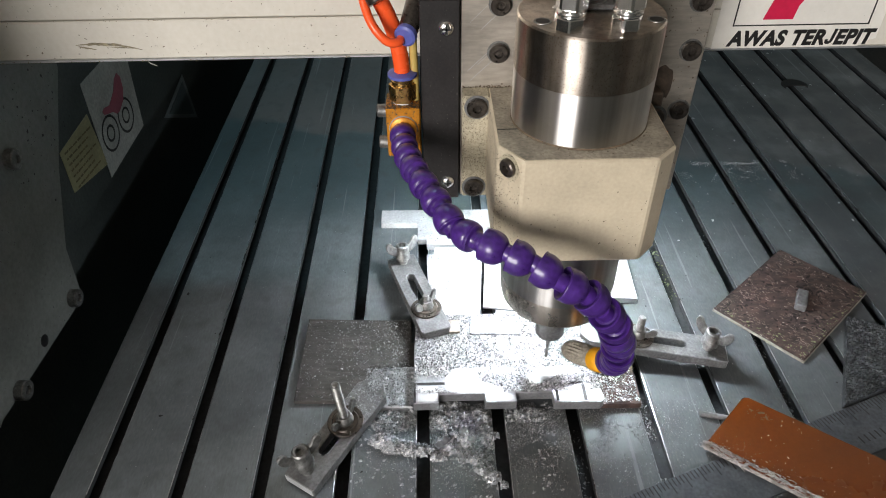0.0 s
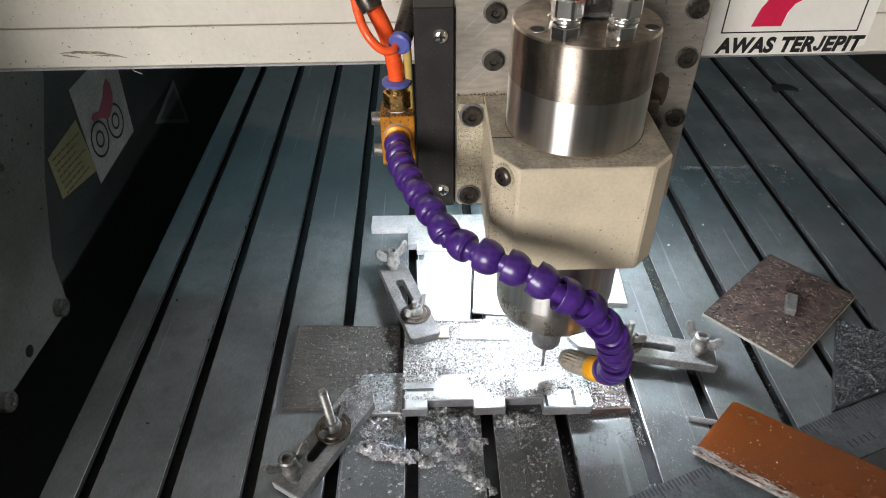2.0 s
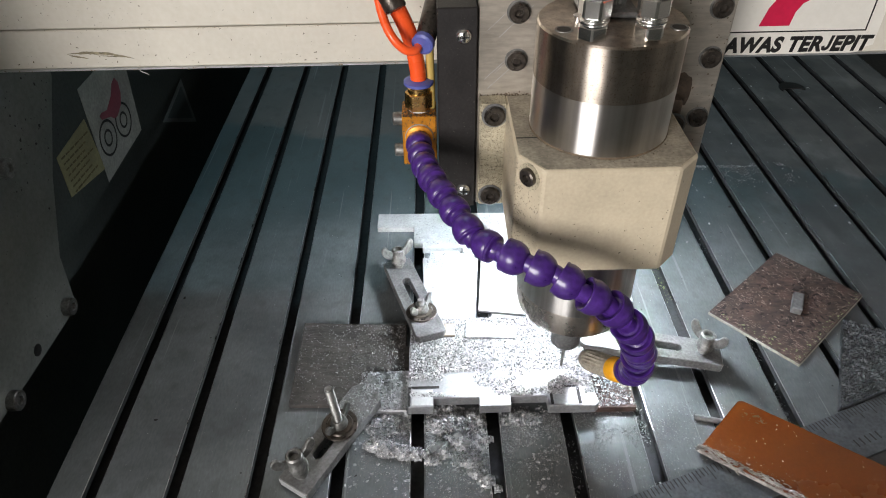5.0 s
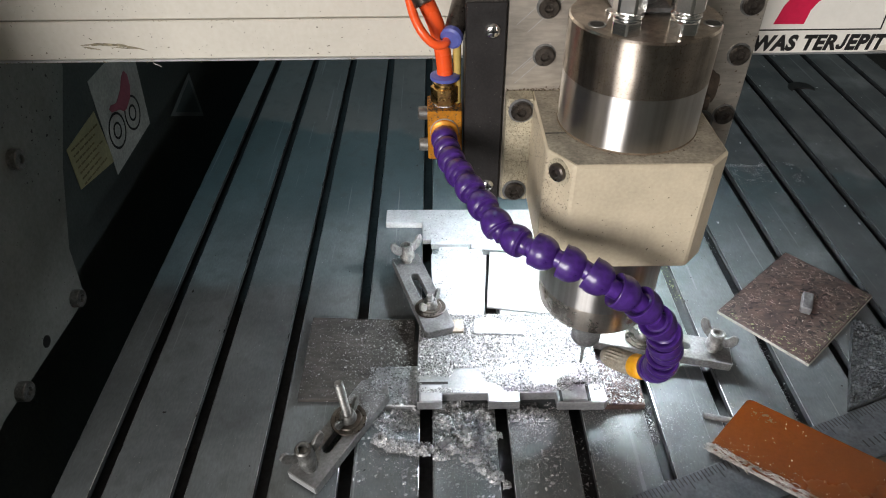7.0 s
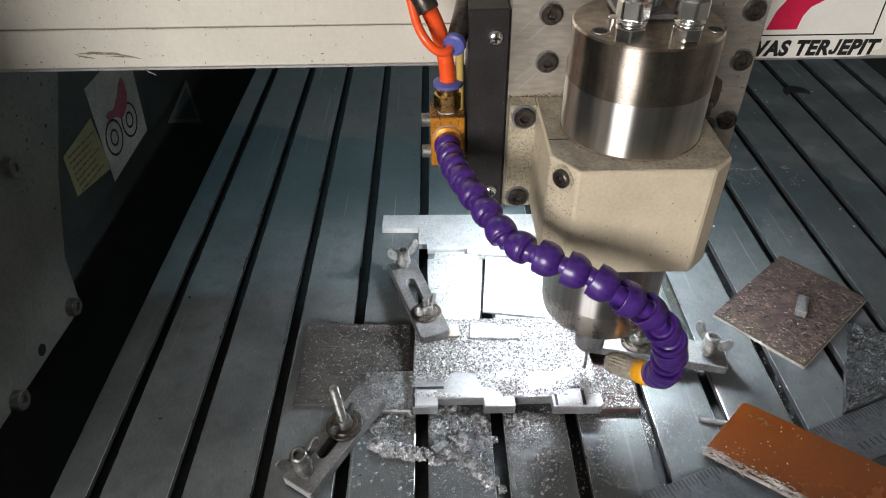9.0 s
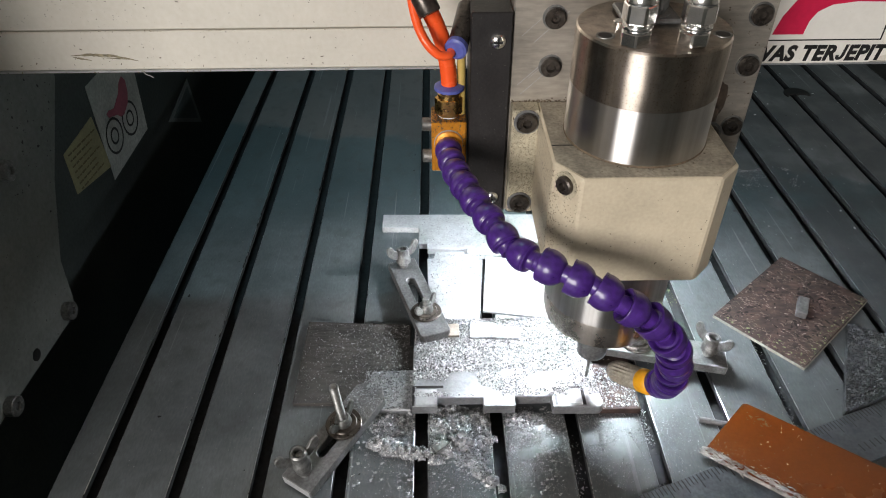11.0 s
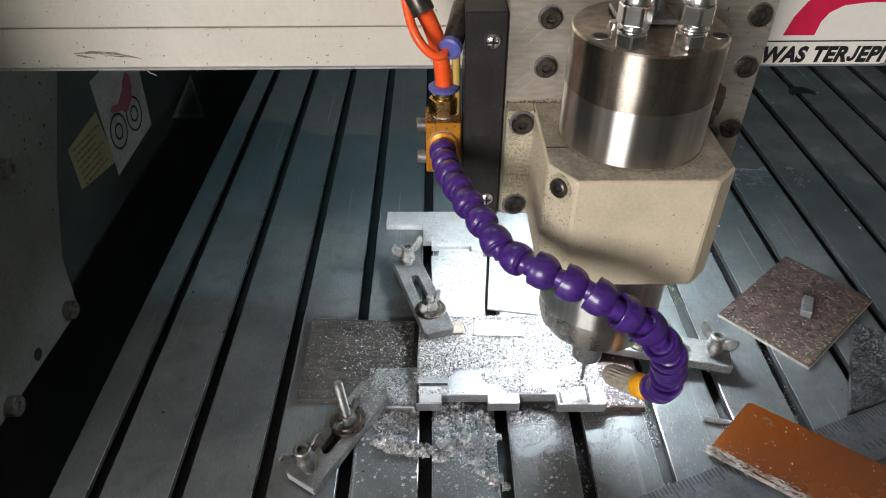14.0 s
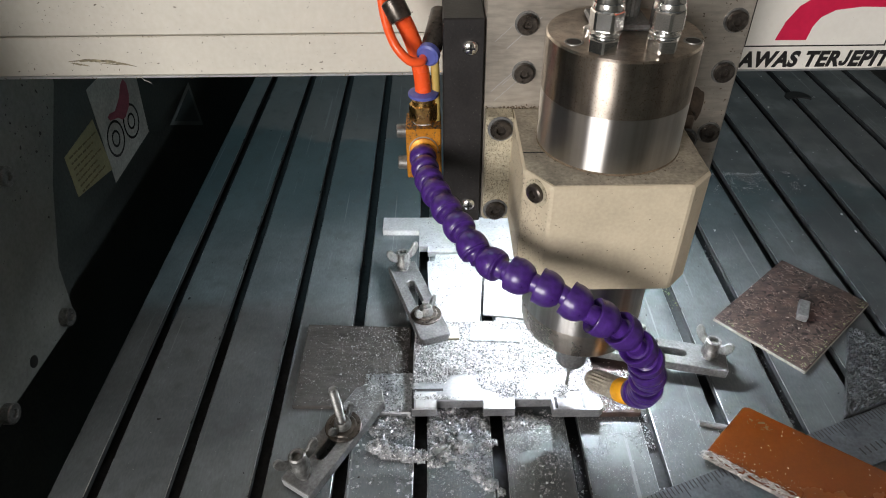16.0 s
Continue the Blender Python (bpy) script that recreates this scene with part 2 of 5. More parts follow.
CHIP_HEAP = material("matted_swarf", (0.35, 0.365, 0.38), 0.5, 0.4, 0.4, 420, 160, 1.0, speck=(0.75, 0.75, 0.75), speck_scale=500, speck_cut=0.6)
WHITE = material("white_sticker_vinyl", (0.78, 0.76, 0.70), 0.42, 0.0, 0.08, 300, 20, 0.03)
WHITE_OLD = material("grimy_white_sticker", (0.40, 0.405, 0.385), 0.5, 0.0, 0.25, 300, 24, 0.05)
CREAM_STICKER = material("yellowed_sticker", (0.31, 0.285, 0.16), 0.55, 0.0, 0.18, 300, 24, 0.05)
RED = material("crimson_print", (0.55, 0.012, 0.06), 0.45, 0.0, 0.1, 300, 30, 0.0)
RED_FADED = material("faded_crimson_print", (0.36, 0.09, 0.13), 0.5, 0.0, 0.15, 300, 30, 0.0)
INK_FADED = material("faded_brown_print", (0.16, 0.13, 0.06), 0.6, 0.0, 0.3, 300, 60, 0.0)
INK = material("black_print", (0.012, 0.012, 0.012), 0.5, 0.0, 0.1, 300, 30, 0.0)
WALL = material("grimy_workshop_plaster", (0.46, 0.43, 0.38), 0.8, 0.0, 0.2, 60, 2, 0.2)
WALL_BLUE = material("reflection_blue_wall", (0.10, 0.15, 0.175), 0.6, 0.0, 0.2, 60, 2, 0.2)
CONCRETE = material("oily_concrete_floor", (0.08, 0.08, 0.078), 0.7, 0.0, 0.3, 80, 2.5, 0.3)
LED = glow("white_led_panel", (0.86, 0.93, 1.0), 350.0)
GREEN_DUST = material("green_coolant_residue", (0.20, 0.23, 0.12), 0.8, 0.0, 0.4, 500, 150, 0.5)


# ---- mesh helpers ----
def mm(*v):
    return Vector(v) * 0.001


def thing(name, base, label, category, group="", kind=""):
    ob = new(name)
    ob.empty_display_size = 0.01
    ob.location = mm(*base)
    return tagged(ob, label, category, group, kind)


def base_of(ob):
    while ob.parent:
        ob = ob.parent
    return ob.matrix_basis


def part(name, bm, mat, parent, label="", kind="", smooth=None):
    """Link a bmesh given in world millimetres as one mesh under a thing or a part."""
    me = bpy.data.meshes.new(name)
    bm.to_mesh(me)
    bm.free()
    me.transform(base_of(parent).inverted() @ Matrix.Scale(0.001, 4))
    if smooth is not None:
        me.shade_smooth()
        me.set_sharp_from_angle(angle=radians(smooth))
    me.materials.append(mat)
    ob = new(name, me)
    ob.parent = parent
    return tagged(ob, label, kind=kind)


def solo(name, bm, mat, label, category, group="", kind="", smooth=None):
    me = bpy.data.meshes.new(name)
    bm.to_mesh(me)
    bm.free()
    me.transform(Matrix.Scale(0.001, 4))
    if smooth is not None:
        me.shade_smooth()
        me.set_sharp_from_angle(angle=radians(smooth))
    me.materials.append(mat)
    return tagged(new(name, me), label, category, group, kind)


def bevelled(bm, r, seg=1):
    if r:
        bmesh.ops.bevel(bm, geom=bm.edges[:], offset=r, segments=seg, profile=0.5, affect="EDGES", clamp_overlap=True)
    return bm


def box(x0, x1, y0, y1, z0, z1, r=0.4, bm=None, m=None):
    b = bmesh.new()
    bmesh.ops.create_cube(b, size=1)
    for v in b.verts:
        v.co = Vector((x0 + (v.co.x + 0.5) * (x1 - x0), y0 + (v.co.y + 0.5) * (y1 - y0), z0 + (v.co.z + 0.5) * (z1 - z0)))
    bevelled(b, r)
    return into(b, bm, m)


def into(b, bm, m=None):
    """Move b by m and add it to bm."""
    if m is not None:
        bmesh.ops.transform(b, matrix=m, verts=b.verts[:])
    if bm is None:
        return b
    me = bpy.data.meshes.new("tmp")
    b.to_mesh(me)
    b.free()
    bm.from_mesh(me)
    bpy.data.meshes.remove(me)
    return bm


def prism(points, z0, z1, r=0.4, bm=None, m=None, holes=()):
    """A flat plate from its outline (counter-clockwise), with round-cornered slots as inner outlines."""
    b = bmesh.new()
    loops = [points, *holes]
    edges = []
    for loop in loops:
        vs = [b.verts.new((p[0], p[1], z1)) for p in loop]
        edges += [b.edges.new((vs[i], vs[(i + 1) % len(vs)])) for i in range(len(vs))]
    if holes:
        bmesh.ops.triangle_fill(b, edges=edges, use_beauty=True)
    else:
        b.faces.new(b.verts[:])
    top = b.faces[:]
    res = bmesh.ops.extrude_face_region(b, geom=top)
    for v in res["geom"]:
        if isinstance(v, bmesh.types.BMVert):
            v.co.z = z0
    bmesh.ops.recalc_face_normals(b, faces=b.faces[:])
    if r:
        sharp = [e for e in b.edges if len(e.link_faces) == 2 and e.calc_face_angle(0) > 0.6]
        bmesh.ops.bevel(b, geom=sharp, offset=r, segments=1, profile=0.5, affect="EDGES", clamp_overlap=True)
    return into(b, bm, m)


def lathe(profile, seg=32, bm=None, m=None):
    """A turned body about z from (radius, height) pairs, bottom to top, closed at both ends."""
    b = bmesh.new()
    rings = []
    for r, z in profile:
        rings.append([b.verts.new((r * math.cos(2 * math.pi * i / seg), r * math.sin(2 * math.pi * i / seg), z)) for i in range(seg)])
    for a, c in zip(rings, rings[1:]):
        for i in range(seg):
            b.faces.new((a[i], a[(i + 1) % seg], c[(i + 1) % seg], c[i]))
    b.faces.new(rings[0][::-1])
    b.faces.new(rings[-1])
    bmesh.ops.recalc_face_normals(b, faces=b.faces[:])
    return into(b, bm, m)


def tube(points, radius, seg=12, bm=None):
    """A round bent rod through the points."""
    b = bmesh.new()
    pts = [Vector(p) for p in points]
    rings, up = [], Vector((0.3, 0.2, 0.93))
    for i, p in enumerate(pts):
        d = (pts[min(i + 1, len(pts) - 1)] - pts[max(i - 1, 0)]).normalized()
        u = (up - d * up.dot(d)).normalized()
        v = d.cross(u)
        up = u
        rings.append([b.verts.new(p + radius * (u * math.cos(2 * math.pi * k / seg) + v * math.sin(2 * math.pi * k / seg))) for k in range(seg)])
    for a, c in zip(rings, rings[1:]):
        for k in range(seg):
            b.faces.new((a[k], a[(k + 1) % seg], c[(k + 1) % seg], c[k]))
    b.faces.new(rings[0][::-1])
    b.faces.new(rings[-1])
    bmesh.ops.recalc_face_normals(b, faces=b.faces[:])
    return into(b, bm)


def spline(pts, n):
    """Catmull-Rom samples through the points."""
    p = [Vector(q) for q in pts]
    p = [2 * p[0] - p[1], *p, 2 * p[-1] - p[-2]]
    out = []
    for i in range(1, len(p) - 2):
        for k in range(n):
            t = k / n
            a, b, c, d = p[i - 1], p[i], p[i + 1], p[i + 2]
            out.append(0.5 * (2 * b + (c - a) * t + (2 * a - 5 * b + 4 * c - d) * t * t + (3 * b - a - 3 * c + d) * t ** 3))
    out.append(p[-2])
    return out


def facing(place, way):
    """A frame at a place (mm) whose z points along way."""
    return Matrix.Translation(Vector(place)) @ Vector(way).to_track_quat("Z", "Y").to_matrix().to_4x4()


def hexagon(r, z0, z1, m=None, bm=None, c=0.5):
    return prism([(r * math.cos(math.pi / 3 * i), r * math.sin(math.pi / 3 * i)) for i in range(6)], z0, z1, c, bm, m)


def socket_head(parent, place, way, r=6.5, h=6.0, mat=BLACK_STEEL, name="bolt", label=""):
    """A socket-head cap screw with its hexagon recess."""
    m = facing(place, way)
    prof = [(r, 0), (r, h - 0.8), (r - 0.8, h), (r * 0.46, h)]
    b = lathe(prof + [(r * 0.42, h - 0.4), (r * 0.40, h - 2.4), (0.1, h - 2.6)], 24, None, m)
    return part(name, b, mat, parent, label, smooth=35)


def spots(name, parent, origin, u, v, wide, high, n, size, seed, mat, where=None, long=1.6):
    """Flat irregular crumbs of dirt on a plane, given in world millimetres."""
    rnd = random.Random(seed)
    o, u, v = Vector(origin), Vector(u).normalized(), Vector(v).normalized()
    up_ = u.cross(v)
    b = bmesh.new()
    for _ in range(n):
        a, c = rnd.random() * wide, rnd.random() * high
        if where and not where(a, c, rnd):
            continue
        r = size * (0.35 + 1.1 * rnd.random() ** 3)
        t = rnd.random() * 6.28
        lift = 0.06 + 0.3 * rnd.random()
        ring = []
        for k in range(6):
            q = r * (0.6 + 0.6 * rnd.random())
            px, py = q * long * math.cos(k * 1.047), q * math.sin(k * 1.047)
            ring.append((px * math.cos(t) - py * math.sin(t), px * math.sin(t) + py * math.cos(t)))
        b.faces.new([b.verts.new(o + u * (a + x) + v * (c + y) + up_ * lift) for x, y in ring])
    return part(name, b, mat, parent, kind="stuff")


# ---- the machine table ----
PITCH, FIRST, SLOT = 55.0, -231.4, 9.3
Y0, Y1 = -160.0, 1650.0
table = tagged(thing("machine_table", (180, 500, 0), "grey milled aluminium T-slot machine table dusted with metal chips", "machine table"), kind="structure")
cuts = [-259.8] + [FIRST + PITCH * k for k in range(16)] + [630.0]


def in_slot(x, more=0.4):
    return abs(((x - FIRST) / PITCH + 0.5) % 1 - 0.5) * PITCH < SLOT / 2 + more


def strip(x0, x1):
    """One T-slotted table bar: wide top lips over a narrow web."""
    lip, deep = 5.0, 14.0
    u0, u1 = (x0 + (6.0 if x0 > -250 else 0)), (x1 - (6.0 if x1 < 620 else 0))
    pts = [(u0, -deep), (u1, -deep), (u1, -lip), (x1, -lip), (x1, 0), (x0, 0), (x0, -lip), (u0, -lip)]
    b = bmesh.new()
    near = [b.verts.new((x, Y0, z)) for x, z in pts]
    far = [b.verts.new((x, Y1, z)) for x, z in pts]
    k = len(pts)
    for i in range(k):
        b.faces.new((near[i], near[(i + 1) % k], far[(i + 1) % k], far[i]))
    b.faces.new(near[::-1])
    b.faces.new(far)
    bmesh.ops.recalc_face_normals(b, faces=b.faces[:])
    top = [e for e in b.edges if all(abs(v.co.z) < 0.01 for v in e.verts)]
    rounded = bmesh.ops.bevel(b, geom=top, offset=0.5, segments=2, profile=0.5, affect="EDGES")
    # brighter metal on the rounded edges paints in their light glints
    for f in rounded["faces"]:
        f.material_index = 1
    # walls below the lip get a near-black colour for the slot's shade
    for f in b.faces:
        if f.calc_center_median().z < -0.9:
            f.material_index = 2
    return b


for i in range(len(cuts) - 1):
    a = cuts[i] + (SLOT / 2 if i else 0)
    c = cuts[i + 1] - (SLOT / 2 if i < len(cuts) - 2 else 0)
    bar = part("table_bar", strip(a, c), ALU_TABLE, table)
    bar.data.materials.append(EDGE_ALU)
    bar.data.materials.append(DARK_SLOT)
part("slot_bed", box(-259, 629, Y0, Y1, -34, -14.2, 0.5), DARK_SLOT, table, "dark bed under the slots, their shade in its colour")
part("base_frame", box(-230, 600, -120, 1600, -800, -34.2, 3), FRAME, table, "dark painted machine base")

spots("pitting", table, (-230, 230, 0), (1, 0, 0), (0, 1, 0), 700, 600, 130, 0.9, 41, INK, lambda a, c, r: not in_slot(a - 230, 2.0))

# ---- static side rail with its stickers ----
rail = thing("side_rail", (-335, 800, 24), "dark grey machine side rail with warning stickers", "machine frame", kind="structure")
part("rail_web", box(-365, -335, 100, 1650, 22, 190, 1.5), FRAME, rail)
part("rail_foot", box(-420, -366, 100, 1650, -800, 21.5, 2), FRAME, rail)


def on_rail(pts, lift):
    """A flat outline on the rail's inner face from (y, z) pairs."""
    b = bmesh.new()
    lo = [b.verts.new((-335 + lift - 0.2, y, z)) for y, z in pts]
    hi = [b.verts.new((-335 + lift + 0.2, y, z)) for y, z in pts]
    k = len(pts)
    b.faces.new(hi)
    b.faces.new(lo[::-1])
    for i in range(k):
        b.faces.new((lo[i], lo[(i + 1) % k], hi[(i + 1) % k], hi[i]))
    bmesh.ops.recalc_face_normals(b, faces=b.faces[:])
    return b


sticker = part("pinch_sticker", on_rail([(600, 127), (593, 26), (698, 29), (710, 103), (706, 127)], 0.3), WHITE_OLD, rail, "grimy white sticker with a crimson shape and two rollers")
part("crimson_shape", on_rail([(675.2, 104.2), (680.3, 97.1), (678.1, 85.1), (670.6, 75.5), (655.6, 69.8), (647.8, 70.6), (640.8, 76.5), (622.9, 82.4), (620.6, 87.2), (626.0, 88.6), (638.8, 85.2), (656.3, 92.5), (666.2, 101.6)], 0.8), RED_FADED, sticker)
for cy, cz in ((622, 62), (665, 60)):
    for r0 in (19.0, 9.0):
        ring = bmesh.new()
        n = 28
        vs = [[ring.verts.new((-334.1, cy + r * math.cos(2 * math.pi * i / n) * 1.05, cz + r * math.sin(2 * math.pi * i / n))) for i in range(n)] for r in (r0 - 2.6, r0)]
        for i in range(n):
            ring.faces.new((vs[0][i], vs[0][(i + 1) % n], vs[1][(i + 1) % n], vs[1][i]))
        part("printed_ring", ring, INK, sticker)
note = part("yellow_note", on_rail([(526, 96), (523, 55), (596, 41), (592, 100)], 0.3), CREAM_STICKER, rail, "yellowed paper note with unreadable lines")
tx = random.Random(5)
for i in range(7):
    z, y = 92 - i * 6.0, 532.0
    while y < 582 - (i % 3) * 6:
        w_ = tx.uniform(3, 9)
        part("text_bar", on_rail([(y, z - (y - 532) * 0.06), (y, z - 1.5 - (y - 532) * 0.06), (y + w_, z - 1.5 - (y + w_ - 532) * 0.06), (y + w_, z - (y + w_ - 532) * 0.06)], 0.7), INK_FADED, note)
        y += w_ + 2

TRIANGLE = material("dull_grey_triangle_print", (0.20, 0.24, 0.25), 0.5, 0.0, 0.2, 300, 24, 0.05)
TRIANGLE_FILL = material("dark_teal_triangle_print", (0.085, 0.115, 0.125), 0.5, 0.0, 0.2, 300, 24, 0.05)
tri = [Vector((930.0, -14.0)), Vector((828.0, -31.0)), Vector((945.0, -93.0))]
mid = (tri[0] + tri[1] + tri[2]) / 3
warning = part("triangle_sticker", on_rail([tuple(v) for v in tri], -30.6), TRIANGLE, rail, "dull grey warning triangle")
part("triangle_print", on_rail([tuple(mid + (v - mid) * 0.74) for v in tri], -30.1), TRIANGLE_FILL, warning)

# ---- gantry: beam and side plate ----
gantry = thing("gantry", (-100, 447, 217), "cream enamelled gantry beam with grey side plate and warning sticker", "machine gantry")
part("beam_lower", box(-340, 720, 447, 560, 217, 243.6, 0.8), BEAM, gantry, "cream lower beam rail")
part("beam_upper", box(-340, 720, 447.6, 560, 244.2, 420, 0.8), BEAM, gantry, "cream upper beam cover with dark specks")
part("beam_lip", box(-340, 720, 446.2, 452, 215.4, 216.9, 0.3), ALU, gantry, "bare metal lower lip")


def yz_plate(pts, x0, x1, r=0.8):
    m = Matrix(((0, 0, 1, 0), (1, 0, 0, 0), (0, 1, 0, 0), (0, 0, 0, 1)))
    return prism(pts, x0, x1, r, None, m)


# the front from y 225 is unseen, added to shade the beam's end
part("side_plate", yz_plate([(290, -6), (310, -2), (432, -10), (452, -8), (460, 40), (497, 98), (554, 165), (560, 216), (560, 420), (225, 420), (225, 90), (285, 10)], -344, -322), LEG, gantry, "grey enamelled gantry side plate with an added unseen front that shades the beam")
for y, z in ((443, 141), (437, 2), (336, 0)):
    socket_head(gantry, (-322, y, z), (1, 0, 0), 8.0, 7.0, STEEL, "side_bolt", "steel socket-head bolt")
# solid black disc in place of an open hole's shade
part("bolt_hole", lathe([(5.2, 0), (5.2, 0.5)], 20, None, facing((-322.2, 384, 4), (1, 0, 0))), INK, gantry)


def on_beam(pts, lift, z_first=None):
    """A flat outline on the beam's face from (x, z) pairs."""
    b = bmesh.new()
    hi = [b.verts.new((x, 447 - lift - 0.2, z)) for x, z in pts]
    lo = [b.verts.new((x, 447 - lift + 0.2, z)) for x, z in pts]
    k = len(pts)
    b.faces.new(hi)
    b.faces.new(lo[::-1])
    for i in range(k):
        b.faces.new((lo[i], lo[(i + 1) % k], hi[(i + 1) % k], hi[i]))
    bmesh.ops.recalc_face_normals(b, faces=b.faces[:])
    return b


warn = part("warning_sticker", on_beam([(196, 216.9), (298, 216.9), (303, 218.2), (305, 221), (310, 222.5), (309, 330), (196, 330)], 0.3), WHITE, gantry, "white warning sticker with black capitals and a crimson shape")
for a, c, z0, z1 in ((207, 301, 232.6, 233.4), (207, 207.8, 233.4, 322), (300.2, 301, 233.4, 322)):
    part("border_line", on_beam([(a, z0), (c, z0), (c, z1), (a, z1)], 0.8), INK, warn)
part("crimson_arm", on_beam([(226.5, 237), (247, 237), (248.5, 246), (252, 252), (260, 256.5), (276, 258.5), (299, 258), (299, 272), (262, 270), (246, 266), (236, 259), (230, 249)], 0.8), RED, warn)


def lettering(text, parent, place, size, width, mat):
    """Raised print in the built-in font on the beam's face."""
    cu = bpy.data.curves.new("lettering", "FONT")
    cu.body, cu.size, cu.extrude, cu.shear, cu.offset = text, 0.01, 0.0, 0.17, 0.00052
    cu.align_x, cu.space_character = "CENTER", 1.07
    ob = new("lettering", cu)
    dg = bpy.context.evaluated_depsgraph_get()
    dg.update()
    me = bpy.data.meshes.new_from_object(ob.evaluated_get(dg))
    bpy.data.objects.remove(ob)
    bm = bmesh.new()
    bm.from_mesh(me)
    cap = max(v.co.y for v in bm.verts)
    letters = []
    left = set(bm.verts)
    while left:
        island, todo = [], [left.pop()]
        while todo:
            v = todo.pop()
            island.append(v)
            for e in v.link_edges:
                o = e.other_vert(v)
                if o in left:
                    left.remove(o)
                    todo.append(o)
        letters.append(island)
    letters.sort(key=lambda q: sum(v.co.x for v in q) / len(q))
    hooked = letters[text.replace(" ", "").index("J")]
    # the font's J lacks a hook: draw one that stands on the line, and make room for it
    right = max(v.co.x - 0.17 * v.co.y for v in hooked)
    bmesh.ops.delete(bm, geom=hooked, context="VERTS")
    for v in bm.verts:
        if v.co.x - 0.17 * v.co.y < right - 0.1 * cap:
            v.co.x -= 0.31 * cap
    hook = ((0.37, 1.0), (0.60, 1.0), (0.60, 0.27), (0.54, 0.08), (0.40, -0.01), (0.20, -0.01), (0.06, 0.07), (0.0, 0.30), (0.21, 0.33), (0.25, 0.20), (0.33, 0.20), (0.37, 0.28))
    bm.faces.new([bm.verts.new((right + (x - 0.62 + 0.17 * y) * cap, y * cap, 0)) for x, y in reversed(hook)])
    bm.to_mesh(me)
    bm.free()
    xs, ys = [v.co.x for v in me.vertices], [v.co.y for v in me.vertices]
    sx, sz = width / (max(xs) - min(xs)), size / (max(ys) - min(ys))
    cx, y0 = (max(xs) + min(xs)) / 2, min(ys)
    for v in me.vertices:
        v.co = Vector((place[0] + (v.co.x - cx) * sx, place[1], place[2] + (v.co.y - y0) * sz)) * 0.001
    me.transform(base_of(parent).inverted())
    me.materials.append(mat)
    t = new("lettering", me)
    t.parent = parent
    return t


lettering("AWAS TERJEPIT", warn, (257, 446.0, 218.2), 11.5, 103, INK)
part("loose_fibre", tube(spline([(-197, 446.0, 217), (-194.5, 444.5, 214.8), (-192, 444, 214.0), (-190, 444.2, 212.6)], 5), 0.28, 6), WHITE_OLD, gantry, "pale fibre hanging from the beam")
DIRT = material("brown_dirt", (0.10, 0.075, 0.045), 0.7, 0.0, 0.4, 500, 200, 0.1)
SCUFF = material("old_glue_scuff", (0.27, 0.235, 0.15), 0.6, 0.0, 0.4, 400, 200, 0.2)


def stroke(x0, x1, height, thick, seed):
    """A ragged smear on the lower beam whose middle line is height(k), k from 0 to 1."""
    r = random.Random(seed)
    n = 26
    ks = [k / n for k in range(n + 1)]
    hi = [(x0 + (x1 - x0) * k, height(k) + thick * math.sin(math.pi * (0.06 + 0.9 * k)) * r.uniform(0.4, 1.0)) for k in ks]
    lo = [(x0 + (x1 - x0) * k, height(k) - thick * math.sin(math.pi * (0.06 + 0.9 * k)) * r.uniform(0.3, 1.0)) for k in ks]
    return on_beam(lo + hi[::-1], 0.05)


part("scuff_mark", stroke(-242, -198, lambda k: 227.4 + 2.2 * math.sin(math.pi * k) - 4.0 * k, 1.35, 4), SCUFF, gantry, "brown scrape of old glue on the beam")
part("scuff_mark", stroke(-241, -229, lambda k: 226.4 - 2.4 * k, 0.8, 5), SCUFF, gantry)
part("scuff_mark", stroke(-222, -202, lambda k: 226.0 - 1.6 * k, 0.45, 6), SCUFF, gantry)
spots("joint_grime", gantry, (-330, 447.4, 243.0), (1, 0, 0), (0, 0, 1), 530, 0.8, 170, 0.22, 37, SCUFF, lambda a, c, r: noise.noise(Vector((a * 0.05, 2, 7))) > -0.05, 4.0)
spots("lip_grime", gantry, (-330, 446.2, 215.4), (1, 0, 0), (0, 0, 1), 530, 1.0, 260, 0.25, 38, SCUFF, lambda a, c, r: noise.noise(Vector((a * 0.03, 5, 7))) > -0.2, 3.0)
spots("dirt_specks", gantry, (-330, 447.6, 246), (1, 0, 0), (0, 0, 1), 330, 90, 900, 0.2, 39, DIRT, lambda a, c, r: r.random() < 0.35 + 0.5 * (a < 150), 1.8)
spots("dirt_specks", gantry, (-330, 447.6, 246), (1, 0, 0), (0, 0, 1), 330, 90, 300, 0.34, 31, DIRT, lambda a, c, r: r.random() < 0.25 + 0.75 * (a < 130), 2.4)
spots("dirt_specks", gantry, (-330, 447, 218), (1, 0, 0), (0, 0, 1), 330, 25, 260, 0.28, 32, DIRT, lambda a, c, r: r.random() < 0.3 + 0.6 * (c < 8), 2.4)
spots("dirt_specks", gantry, (200, 446.2, 218), (1, 0, 0), (0, 0, 1), 105, 100, 60, 0.25, 33, DIRT)
spots("dirt_specks", gantry, (-322, 330, 0), (0, 1, 0), (0, 0, 1), 220, 200, 420, 0.8, 34, GRIME_LEG, lambda a, c, r: c < a * 0.9 + 20 and (c > 110 or r.random() < 0.1))

